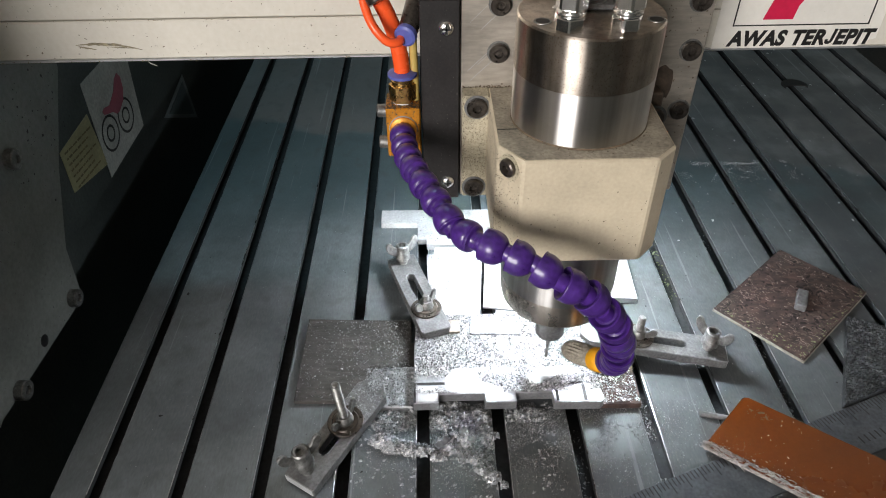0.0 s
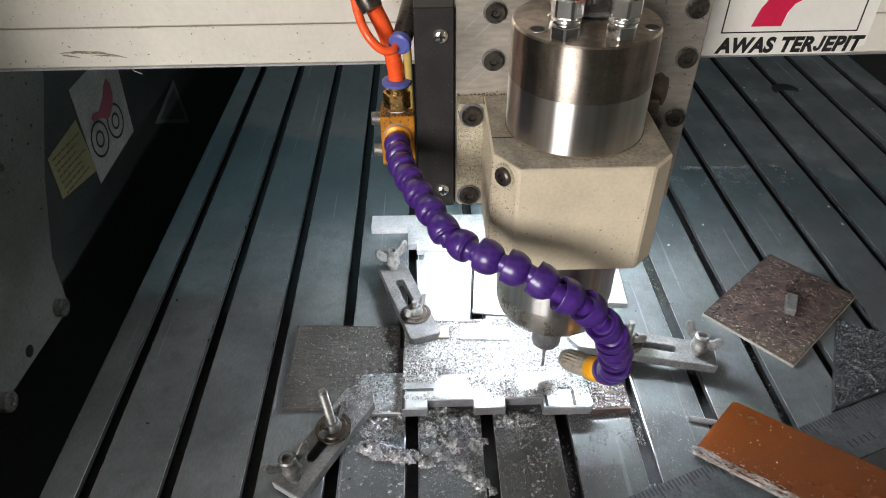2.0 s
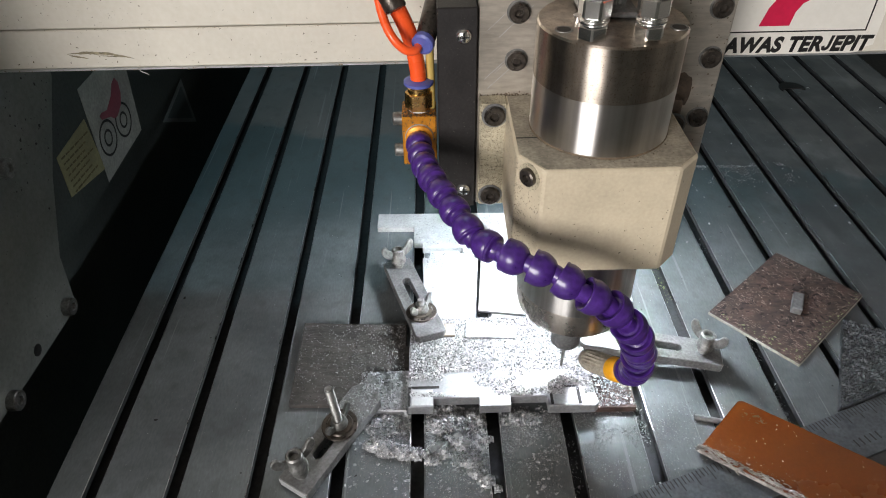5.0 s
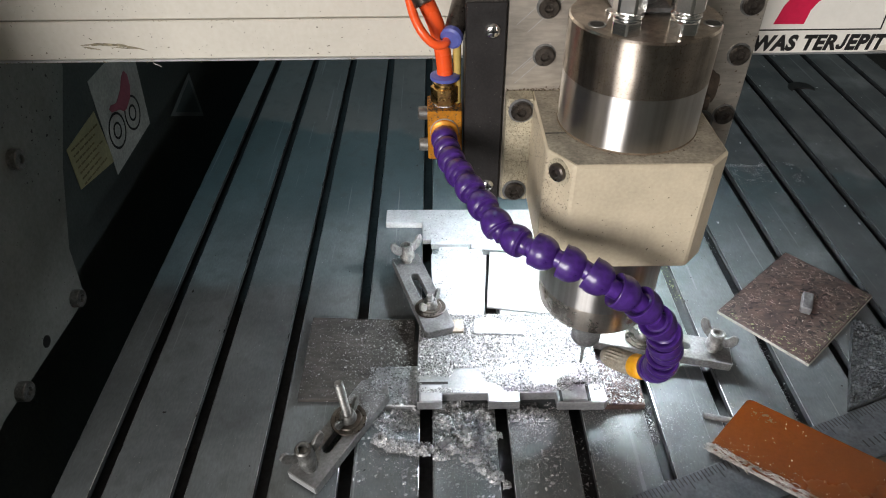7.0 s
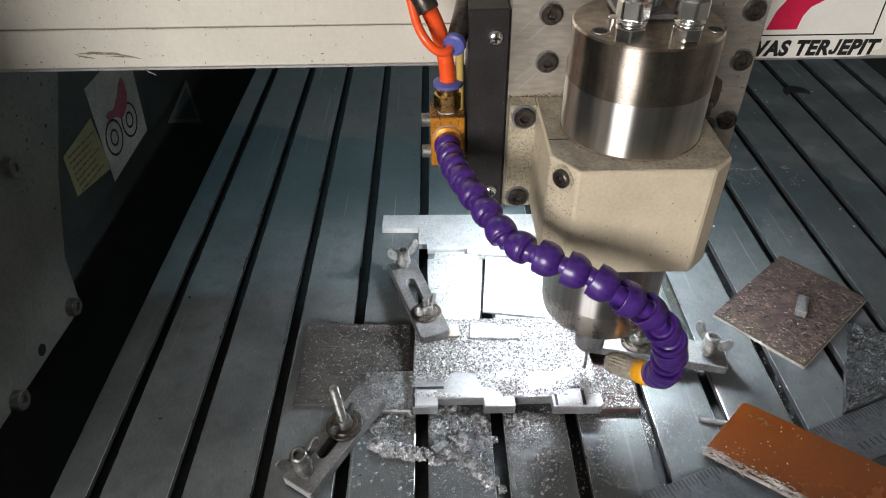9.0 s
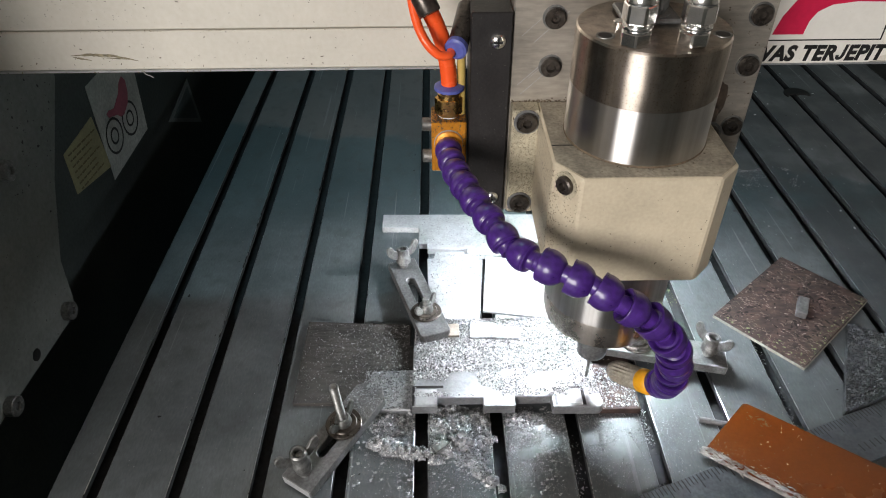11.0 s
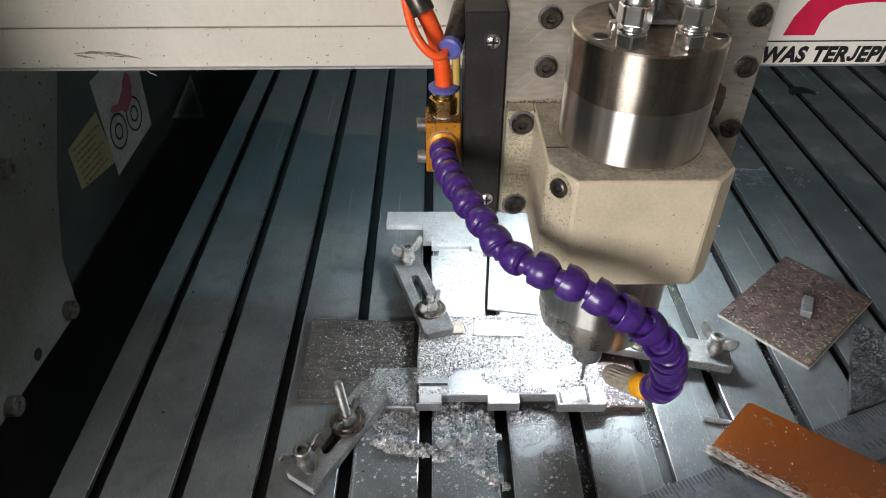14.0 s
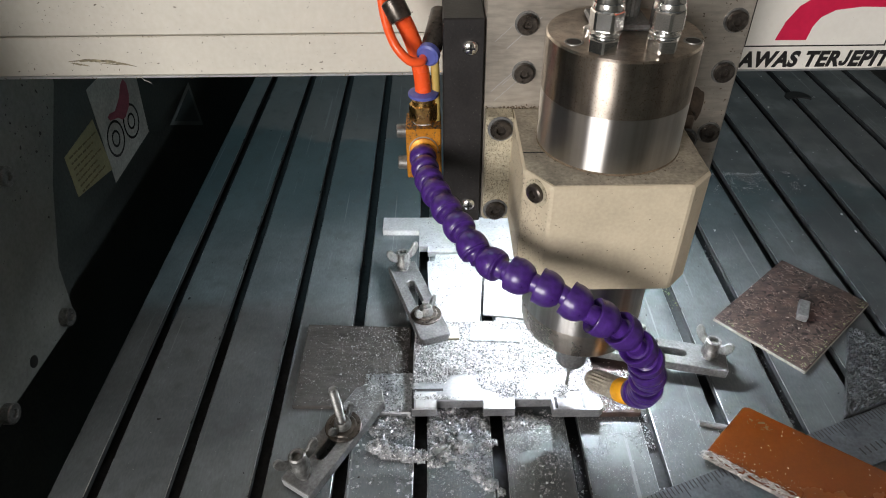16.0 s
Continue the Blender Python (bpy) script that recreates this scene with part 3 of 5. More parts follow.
spots("chipped_paint", gantry, (-322, 425, 120), (0, 1, 0), (0, 0, 1), 90, 95, 60, 1.5, 40, GRIME_LEG, lambda a, c, r: c > 55 - 0.5 * a and noise.noise(Vector((a * 0.05, c * 0.05, 3))) > -0.15, 1.3)

# ---- z-axis plate with cover strip (moves with the carriage) ----
AX, AY = 83.8, 344.6
plate = thing("z_axis_plate", (AX, 395, 141), "brushed steel z-axis plate with black bolts and black cover strip", "machine slide")
part("slide_plate", box(17.6, 165, 384, 404, 141, 420, 0.8), PLATE, plate)
part("cover_strip", box(-6.3, 17.2, 381.5, 420, 140, 276.5, 0.7), BLACK_STRIP, plate, "black cover strip with cross-head screws")
part("rear_block", box(20, 160, 404.2, 446.3, 150, 420, 1.5), FRAME, plate, "dark slide block behind the plate")
for x, z in ((40.6, 243.9), (40.6, 272.6), (156.1, 273.0), (156.5, 243.0), (157.5, 203.5), (40.6, 302), (156, 302)):
    part("bolt_recess", lathe([(7.0, 0), (7.0, 0.35)], 24, None, facing((x, 384, z), (0, -1, 0))), STEEL, plate)
    socket_head(plate, (x, 383.6, z), (0, -1, 0), 5.9, 3.2)
for x, z in ((9.3, 260.0), (9.6, 153.5)):
    s = part("cross_screw", lathe([(4.6, 0), (4.6, 0.6), (3.6, 1.7), (1.5, 2.4)], 20, None, facing((x, 381.5, z), (0, -1, 0))), CHROME, plate, "bright cross-head screw", smooth=50)
    b = box(-2.6, 2.6, -0.5, 0.5, 2.0, 2.6, 0)
    box(-0.5, 0.5, -2.6, 2.6, 2.0, 2.6, 0, b)
    bmesh.ops.transform(b, matrix=facing((x, 381.5, z), (0, -1, 0)), verts=b.verts[:])
    # raised black cross paints the shade of the screw's recess
    part("cross_recess", b, INK, s)
lamp = box(44, 148, 412, 446, 145, 149.6, 0.8)
# hood walls are added, out of view, to cut the strip's light spread
for x0, x1, y0, y1, z0 in ((44, 47, 412, 446, 130), (145, 148, 412, 446, 141), (47, 145, 443, 446, 138)):
    box(x0, x1, y0, y1, z0, 145, 0.3, lamp)
lamp_part = part("work_light", lamp, BLACK_STEEL, plate, "led work light under the slide with an added unseen hood")
part("led_strip", box(54, 139, 419, 439, 143.2, 144.6, 0.2), LED, lamp_part, "glowing white led strip")

# ---- spindle mount ----
mount = thing("spindle_mount", (AX, 340, 152), "beige enamelled spindle clamp block with black clamp bolts", "spindle mount")
outline = [(47, 296), (118.5, 296), (131, 309), (131, 383.6), (34.5, 383.6), (34.5, 313)]
part("clamp_block", prism(outline, 152.5, 221.6, 1.2), BEIGE, mount)
part("dusty_top", prism([(48.5, 298), (117.5, 298), (129.5, 310), (129.5, 382), (36, 382), (36, 314)], 221.62, 221.82, 0), material("grey_dust_film", (0.36, 0.32, 0.25), 0.7, 0.0, 0.35, 500, 60, 0.2), mount, "grey dust film on the clamp top")
part("split_line", box(36, 62, 330.0, 330.7, 220.9, 222.0, 0), INK, mount)
part("mounting_lug", box(18.6, 35.6, 370, 383.7, 149, 222, 1.2), LUG, mount, "worn mounting lug with speckled grime")
# this lug is coloured dark for the shade beside the spindle
part("mounting_lug", box(130.8, 142, 372, 383.7, 149, 221, 1.2), OIL_SHADE, mount, "mounting lug coloured dark brown for the shade on it")
for x, z in ((27.5, 215), (26.5, 157), (137.5, 206), (137.5, 157)):
    part("spot_face", lathe([(7.9, 0), (7.9, 0.4)], 24, None, facing((x, 370, z), (0, -1, 0))), STEEL_GREY, mount)
    socket_head(mount, (x, 370.2, z), (0, -1, 0), 6.4, 3.2, BLACK_STEEL)
part("spot_face", lathe([(7.6, 0), (7.6, 0.5)], 24, None, facing((41.0, 304.4, 213.5), (-0.8, -0.6, 0))), LUG, mount)
socket_head(mount, (41.0, 304.4, 213.5), (-0.8, -0.6, 0), 5.2, 3.4)

GRIME = material("oily_grime", (0.13, 0.095, 0.06), 0.7, 0.0, 0.4, 500, 200, 0.1)
spots("grime", mount, (34.5, 383, 153), (0, -1, 0), (0, 0, 1), 70, 68, 3200, 0.22, 21, GRIME, lambda a, c, r: r.random() < 0.35 + 0.6 * (c > 45) + 0.5 * (a > 50))
spots("grime", mount, (34.5, 313, 153), (12.5, -17, 0), (0, 0, 1), 21, 66, 1500, 0.24, 22, GRIME, lambda a, c, r: r.random() < 0.25 + 0.8 * (a < 7))
spots("grime", mount, (50, 296, 154), (1, 0, 0), (0, 0, 1), 67, 65, 260, 0.38, 23, GRIME, lambda a, c, r: r.random() < 0.12 + 0.6 * (a > 52 and c < 40) + 0.5 * (c > 62))
spots("grime", mount, (35, 298, 221.9), (1, 0, 0), (0, 1, 0), 95, 84, 1500, 0.36, 24, GRIME, lambda a, c, r: 39.2 < math.hypot(a + 35 - AX, c + 298 - AY) < 40.5 + 14 * r.random() ** 3 or (r.random() < 0.05 and c > 16))
spots("grime", mount, (18.9, 370, 150), (1, 0, 0), (0, 0, 1), 16.3, 71, 2200, 0.2, 25, GRIME, lambda a, c, r: r.random() < 0.3 + 0.6 * (c < 30))
spots("grime", plate, (19, 384, 218), (1, 0, 0), (0, 0, 1), 40, 6, 400, 0.4, 26, GRIME, lambda a, c, r: 2 < c < 4.5 or r.random() < 0.15)
spots("grime", plate, (100, 384, 150), (1, 0, 0), (0, 0, 1), 64, 150, 420, 0.35, 27, GRIME)
for a, c, d, w_ in ((22, 232, 24, 0.35), (24, 226, 30, 0.3), (28, 236, 22, 0.25), (30, 258, 26, 0.3), (23, 262, 18, 0.22)):
    b = bmesh.new()
    b.faces.new([b.verts.new((a + x * 0.72 - y * 0.69, 383.85, c + x * 0.69 + y * 0.72)) for x, y in ((0, 0), (d, 0), (d, w_), (0, w_))])
    part("scratch", b, ALU_BRIGHT, plate)

# ---- spindle motor ----
motor = thing("spindle_motor", (AX, AY, 60), "polished stainless spindle motor with chromed water fittings", "spindle motor")
up = Matrix.Translation((AX, AY, 1.7))
part("upper_cap", lathe([(38.4, 251.0), (38.6, 251.2), (38.6, 279.6), (37.7, 280.6), (12, 280.6)], 72, None, up), SPINDLE_CAP, motor, "stained pitted end cap", smooth=30)
part("motor_body", lathe([(38.3, 200), (38.6, 200.4), (38.6, 250.2), (38.5, 250.9)], 72, None, up), SPINDLE, motor, "bright turned steel body", smooth=30)
part("spindle_nose", lathe([(38.88, 102.75), (38.9, 103.0), (38.9, 152.3)], 72, None, up), SPINDLE, motor, "brushed steel nose", smooth=25)
part("nose_ring", lathe([(22, 82.4), (36.0, 82.6), (37.2, 83.6), (38.5, 90.0), (38.88, 102.4), (38.86, 102.7)], 72, None, up), NOSE_RING, motor, "tarnished bearing ring of the nose", smooth=25)
nut = part("collet_nut", lathe([(5, 40.0), (9.6, 40.4), (10.6, 42.0), (10.8, 82.4)], 36, None, up), STEEL_GREY, motor, "dull collet nut", smooth=30)
part("cutter", lathe([(0.4, 13.2), (1.2, 13.6), (1.3, 28), (1.7, 30), (1.7, 39.0)], 16, None, up), STEEL, nut, "slim end mill", smooth=40)
part("contact_line", lathe([(38.9, 221.84), (38.95, 222.3), (38.65, 222.9)], 72, None, Matrix.Translation((AX, AY, 0))), GRIME, motor, "dark line where the body enters the clamp")
plug = lathe([(12, 280.7), (12, 284), (9.5, 284.4), (9.5, 286), (10.2, 286.6), (10.2, 308), (9.5, 309), (10.6, 311), (10.6, 330)], 48, None, None)
for v in plug.verts:
    if 286.3 < v.co.z < 308.5 and round(math.atan2(v.co.y, v.co.x) / (2 * math.pi) * 48) % 2:
        v.co.x, v.co.y = v.co.x * 0.93, v.co.y * 0.93
bmesh.ops.transform(plug, matrix=Matrix.Translation((AX - 1, AY + 12, 1.7)), verts=plug.verts[:])
part("cable_socket", plug, STEEL_GREY, motor, "knurled cable plug", smooth=30)
part("socket_flange", box(AX - 16, AX + 14, AY - 1, AY + 26, 282.4, 285.2, 1.0), STEEL_GREY, motor)
for x, y in ((AX - 17.5, AY + 1), (AX + 15.5, AY + 1)):
    part("flange_screw", lathe([(3.0, 0), (3.0, 1.6), (2.4, 2.2)], 16, None, Matrix.Translation((x, y, 282.3))), CHROME, motor, smooth=40)
for x, y in ((56.5, 330.8), (114, 330.8)):
    part("hole_rim", lathe([(4.7, 282.3), (4.6, 282.65), (3.7, 282.7), (3.5, 282.4)], 24, None, Matrix.Translation((x, y, 0))), STEEL, motor, smooth=40)
    # the hole's shaded inside is a black disc
    part("cap_hole", lathe([(3.5, 282.32), (3.5, 282.6)], 24, None, Matrix.Translation((x, y, 0))), INK, motor)
for fx, fy in ((68.0, 319.8), (95.5, 319.3)):
    m = Matrix.Translation((fx, fy, 282.4)) @ Matrix.Rotation(0.3 if fx < 80 else 0.1, 4, "Z")
    fit = part("water_fitting", hexagon(7.9, 0.1, 7.0, m, None, 0.7), CHROME, motor, "chromed hexagon water fitting")
    part("neck", lathe([(6.0, 7.1), (5.8, 7.7), (7.3, 8.1), (7.5, 8.8), (7.3, 9.5), (5.9, 9.8), (5.9, 10.6)], 28, None, m), CHROME, fit, smooth=35)
    part("union_nut", hexagon(8.3, 10.6, 20.0, m @ Matrix.Rotation(0.35, 4, "Z"), None, 0.9), CHROME, fit)
    part("sleeve", lathe([(7.4, 20.0), (7.6, 20.8), (6.9, 23.0), (7.1, 23.6), (5.6, 30.5), (5.0, 32)], 28, None, m), CHROME, fit, smooth=35)
    part("water_tube", tube([(fx, fy, 314), (fx, fy + 1, 330), (fx + 1, fy + 8, 360), (fx + 2, fy + 26, 400)], 4.0, 14), ORANGE_TUBE, fit, "orange water tube", smooth=40)
blob = bmesh.new()
blob.faces.new([blob.verts.new((143 + (6.5 + 2.2 * noise.noise(Vector((math.cos(a), math.sin(a), 2.2)) * 1.6)) * math.cos(a), 383.8, 221 + (13 + 5 * noise.noise(Vector((math.cos(a), math.sin(a), 5.1)) * 1.8)) * math.sin(a))) for a in np.linspace(0, 2 * math.pi, 40, endpoint=False)])
part("oil_stain", blob, OIL_SHADE, plate, "dark brown oil stain")

# ---- coolant hose: manifold, purple ball segments, nozzle ----
hose = thing("coolant_hose", (-18, 385, 172), "purple segmented coolant hose with orange manifold and nozzle", "coolant hose")
block = part("manifold_block", box(-29.6, -7.6, 385, 408, 172, 207, 0.8), ORANGE_BLOCK, hose, "orange anodised manifold block")
for z in (201, 178):
    part("side_screw", lathe([(4.4, 0), (4.4, 5.5), (3.6, 6.2)], 20, None, facing((-29.6, 395, z), (-1, 0, 0))), STEEL, block, smooth=40)
part("port_ring", lathe([(8.8, 0), (8.8, 2.2), (7.6, 3.0)], 28, None, facing((-18.8, 385, 193), (0, -1, 0))), ORANGE_BLOCK, block, "sealed orange port ring", smooth=35)
part("sealant", lathe([(9.2, 0), (9.1, 0.7), (8.8, 1.0)], 28, None, facing((-18.8, 385, 193), (0, -1, 0))), WHITE_OLD, block, "white sealant bead", smooth=35)
part("tube_seal", lathe([(6.6, 207), (6.4, 208.0), (5.2, 208.6)], 24, None, Matrix.Translation((-18.8, 396, 0))), WHITE, block, "white sealant bead", smooth=35)
elbow = part("brass_union", hexagon(8.9, 208.4, 219.5, Matrix.Translation((-18.6, 396, 0))), BRASS, hose, "brass hexagon union")
part("union_neck", lathe([(7.0, 219.5), (7.0, 222.0), (6.2, 223), (6.4, 224)], 24, None, Matrix.Translation((-18.4, 396, 0))), BRASS, elbow, smooth=35)
part("release_ring", lathe([(8.4, 224.2), (9.3, 224.8), (9.3, 226.6), (6.4, 227.8)], 28, None, Matrix.Translation((-18.2, 396, 0))), BLUE, elbow, "blue release ring", smooth=35)
part("supply_tube", tube(spline([(-18.2, 396, 226), (-18.8, 396, 236), (-21, 395, 250), (-24.5, 394, 262), (-31, 395, 276), (-40, 400, 292), (-50, 410, 310)], 6), 5.0, 18), ORANGE_TUBE, hose, "orange air tube", smooth=50)
part("return_tube", tube(spline([(-17, 383, 254.5), (-19, 378, 253.5), (-25, 376, 255), (-32, 378, 262), (-37, 384, 272), (-40, 392, 288), (-40, 400, 310)], 6), 2.6, 12), ORANGE_TUBE, hose, "thin orange tube", smooth=50)
part("black_joint", lathe([(6.2, 0), (6.6, 1), (6.6, 11), (5.6, 12)], 22, None, facing((-29, 384, 275), (-0.45, 0.35, 0.85))), BLACK_STEEL, hose, "black push-in joint", smooth=40)
part("joint_body", lathe([(5.6, 0), (6.0, 0.8), (6.0, 24), (5.2, 25)], 24, None, facing((-13.0, 387, 257), (0.25, 0.75, 0.62))), BLACK_STEEL, hose, "black push-in joint body", smooth=40)
part("blue_ring", lathe([(6.0, 0), (6.6, 0.8), (6.6, 4.2), (5.2, 5.2)], 26, None, facing((-13.5, 385, 256.5), (-0.35, -0.9, -0.2))), BLUE, hose, "blue release ring", smooth=35)
part("clear_tube", tube([(-11.0, 398, 252), (-10.6, 398, 222), (-10.6, 398, 207)], 2.6, 12), material("yellowed_clear_tube", (0.55, 0.40, 0.12), 0.25, 0.0, 0.1, 300, 40, 0.0), hose, "yellowed tube", smooth=50)

spots("grime", hose, (-29.4, 385.2, 207), (1, 0, 0), (0, 1, 0), 21.6, 22.4, 900, 0.5, 61, GRIME)
spots("grime", hose, (-29.4, 385, 172.2), (1, 0, 0), (0, 0, 1), 21.6, 34.6, 260, 0.35, 62, GRIME, lambda a, c, r: c > 26 or r.random() < 0.3)
HOSE = [(-18.8, 384, 193), (-18.9, 374.0, 191.8), (-15.1, 346.0, 194.8), (-8.8, 325.0, 195.5), (-1.8, 309.0, 193.4), (5.7, 294.0, 191.3), (9.5, 287.0, 188.8), (18.7, 277.0, 187.9), (31.1, 268.0, 187.2), (43.6, 262.0, 184.6), (55.5, 256.0, 181.4), (67.9, 251.0, 177.0), (79.0, 249.0, 168.6), (89.5, 249.0, 156.8), (96.4, 252.0, 141.9), (103.4, 260.0, 122.2), (110.6, 274.0, 94.5), (111.4, 287.0, 72.6)]
path = spline(HOSE, 24)
run = [0.0]
for a, c in zip(path, path[1:]):
    run.append(run[-1] + (c - a).length)


def along(s):
    for i in range(len(run) - 1):
        if run[i + 1] >= s:
            k = (s - run[i]) / max(1e-6, run[i + 1] - run[i])
            return path[i].lerp(path[i + 1], k), (path[i + 1] - path[i]).normalized()
    return path[-1], (path[-1] - path[-2]).normalized()


SEG = 15.5
# smooth balls near the manifold, cups with an open rim further on
ball_profile = [(5.4, -8.6), (6.4, -7.6), (8.0, -5.2), (9.0, -2.2), (9.25, 0.6), (8.9, 2.8), (8.3, 3.4), (8.7, 4.0), (8.2, 4.8), (6.0, 5.0), (5.5, 5.6), (5.4, 9.4)]
cup_profile = [(5.1, -10.0), (5.2, -3.4), (6.4, -2.9), (7.3, -3.8), (8.6, -5.3), (9.4, -5.3), (9.75, -4.6), (9.5, -3.7), (9.95, -1.4), (9.85, 0.9), (9.15, 3.6), (7.9, 5.9), (6.3, 7.4), (5.5, 8.2)]


def bead_data(profile):
    b = lathe(profile, 28)
    me = bpy.data.meshes.new("hose_segment")
    b.to_mesh(me)
    b.free()
    me.transform(Matrix.Scale(0.001, 4))
    me.shade_smooth()
    me.set_sharp_from_angle(angle=radians(50))
    me.materials.append(PURPLE)
    return me


BALL, CUP = bead_data(ball_profile), bead_data(cup_profile)
bend = random.Random(12)
s = 7.0
while s < run[-1] - 2:
    p, d = along(s)
    ob = new("hose_segment", BALL if s < 120 else CUP)
    ob.parent = hose
    m = facing(p, d)
    if s > 150:
        m = m @ Matrix.Translation((bend.uniform(-1.0, 1.0), bend.uniform(-1.0, 1.0), 0)) @ Euler((bend.uniform(-0.17, 0.17), bend.uniform(-0.17, 0.17), 0)).to_matrix().to_4x4()
    m.translation *= 0.001
    ob.matrix_basis = base_of(hose).inverted() @ m @ Matrix.Scale(0.91 + 0.05 * min(1, s / 200), 4)
    s += SEG if s < 120 else SEG * 0.97 if s < 205 else SEG * 0.84 if s < run[-1] - 34 else SEG * 0.36
NZ0, NZ1 = Vector((108.2, 290.0, 71.0)), Vector((85.4, 326.0, 48.7))
nz = (NZ1 - NZ0).normalized()
collar = part("collar", lathe([(6.0, -2), (7.6, -0.5), (8.0, 2), (8.0, 7.5), (7.0, 9.0)], 28, None, facing(NZ0, nz)), YELLOW, hose, "yellow plastic collar", smooth=40)
prof = [(6.9, 9.1), (7.6, 10.0), (7.8, 25), (7.3, 31), (5.6, 35.0), (3.8, 35.6), (2.6, 34.6), (2.4, 26)]
nzb = lathe(prof, 40, None, None)
for v in nzb.verts:
    if 9.5 < v.co.z < 32 and round(math.atan2(v.co.y, v.co.x) / (2 * math.pi) * 40) % 2:
        v.co.x, v.co.y = v.co.x * 0.87, v.co.y * 0.87
bmesh.ops.transform(nzb, matrix=facing(NZ0, nz), verts=nzb.verts[:])
part("nozzle", nzb, NOZZLE, hose, "grimy ribbed nozzle", smooth=60)

# ---- work on the table ----
solo("dark_board", prism([(-108, 316), (-15, 314), (-15, 372), (-21, 372), (-21, 397), (-107.5, 402)], 0, 4.2, 0.5), BOARD_DARK, "dark phenolic board dusted with chips beside the workpiece", "board")

backing = solo("backing_board", prism([(-14, 318), (114, 318), (114, 305.5), (150, 305), (152, 372), (-14, 374)], 0, 5.5, 0.5), BOARD_BROWN, "brown backing board under the workpiece", "board")

# milled workpiece: cells of different height
wp = thing("workpiece", (55, 350, 5.5), "milled aluminium workpiece with tabs and pockets under chips", "workpiece")
front = [(-18, 303.5), (0.5, 303.5), (0.5, 311), (34, 311), (34, 303), (57, 303), (57, 311), (84, 311), (84, 301.5), (118, 301), (121, 304), (118, 330), (120, 372), (118, 392), (-16, 394), (-18, 360)]
part("plate", prism(front, 5.6, 14.2, 0.5), ALU_RAW, wp)
# black strips on the plate stand for the shade in milled grooves
for a, c, y0, y1 in ((-18, -16.2, 304, 322), (-16.2, 5, 320, 322.2), (86, 108, 318, 320), (106, 108.4, 303, 318), (86, 88, 303, 318)):
    part("groove_shade", box(a, c, y0, y1, 13.9, 14.45, 0), INK, wp)
part("ledge", prism([(-56, 308), (-18.3, 306), (-18.3, 345), (-50, 344)], 0, 6.5, 0.8), ALU_RAW, wp, "low aluminium ledge under chips")
part("pocket_floor", box(-15, 0, 305, 319, 14.0, 14.32, 0), ALU_BRIGHT, wp)
part("pocket_floor", box(89, 105, 304, 316, 14.0, 14.32, 0), ALU_RAW, wp)

# aluminium plates behind
def offcut_plate(pts, z0, z1, label, mat=ALU_BRIGHT):
    return solo("aluminium_plate", prism(pts, z0, z1, 0.5), mat, label, "metal plate")


offcut_plate([(-53, 530), (-16.5, 529), (-16.5, 503), (-8, 503), (-8, 495), (30, 495), (30, 488), (129, 476), (124, 420), (174, 415), (182, 548), (-53, 552)], 0, 6.5, "notched aluminium plate lying flat on the table", ALU_MATT)
offcut_plate([(-6, 398), (36.5, 396), (43.5, 476), (40, 476), (40, 484), (27, 484), (27, 488), (0, 488), (-2, 478), (-8, 478)], 0, 9, "matt aluminium plate with notched end under fine chips", ALU_MATT)
offcut_plate([(39.5, 407), (90, 398), (122, 397), (132, 468), (46.5, 480)], 6.5, 9.2, "thin bright aluminium sheet lying tilted", ALU_BRIGHT)
offcut_plate([(50, 397), (122, 395.5), (126, 462), (54, 470)], 0, 6.4, "small bright aluminium spacer plate", ALU_BRIGHT)
solo("chip_block", prism([(26, 369), (66, 367), (70, 380), (50, 382), (48, 386), (27, 386)], 14.25, 16.6, 0.8), CHIP_HEAP, "rough swarf-covered strip on the workpiece", "offcut")


solo("wooden_shim", box(9.5, 18.5, 371, 385, 14.25, 16.8, 0.5), material("pale_wood_shim", (0.24, 0.21, 0.17), 0.7, 0.0, 0.3, 300, 60, 0.2), "small pale wooden shim beside the clamp tip", "shim")


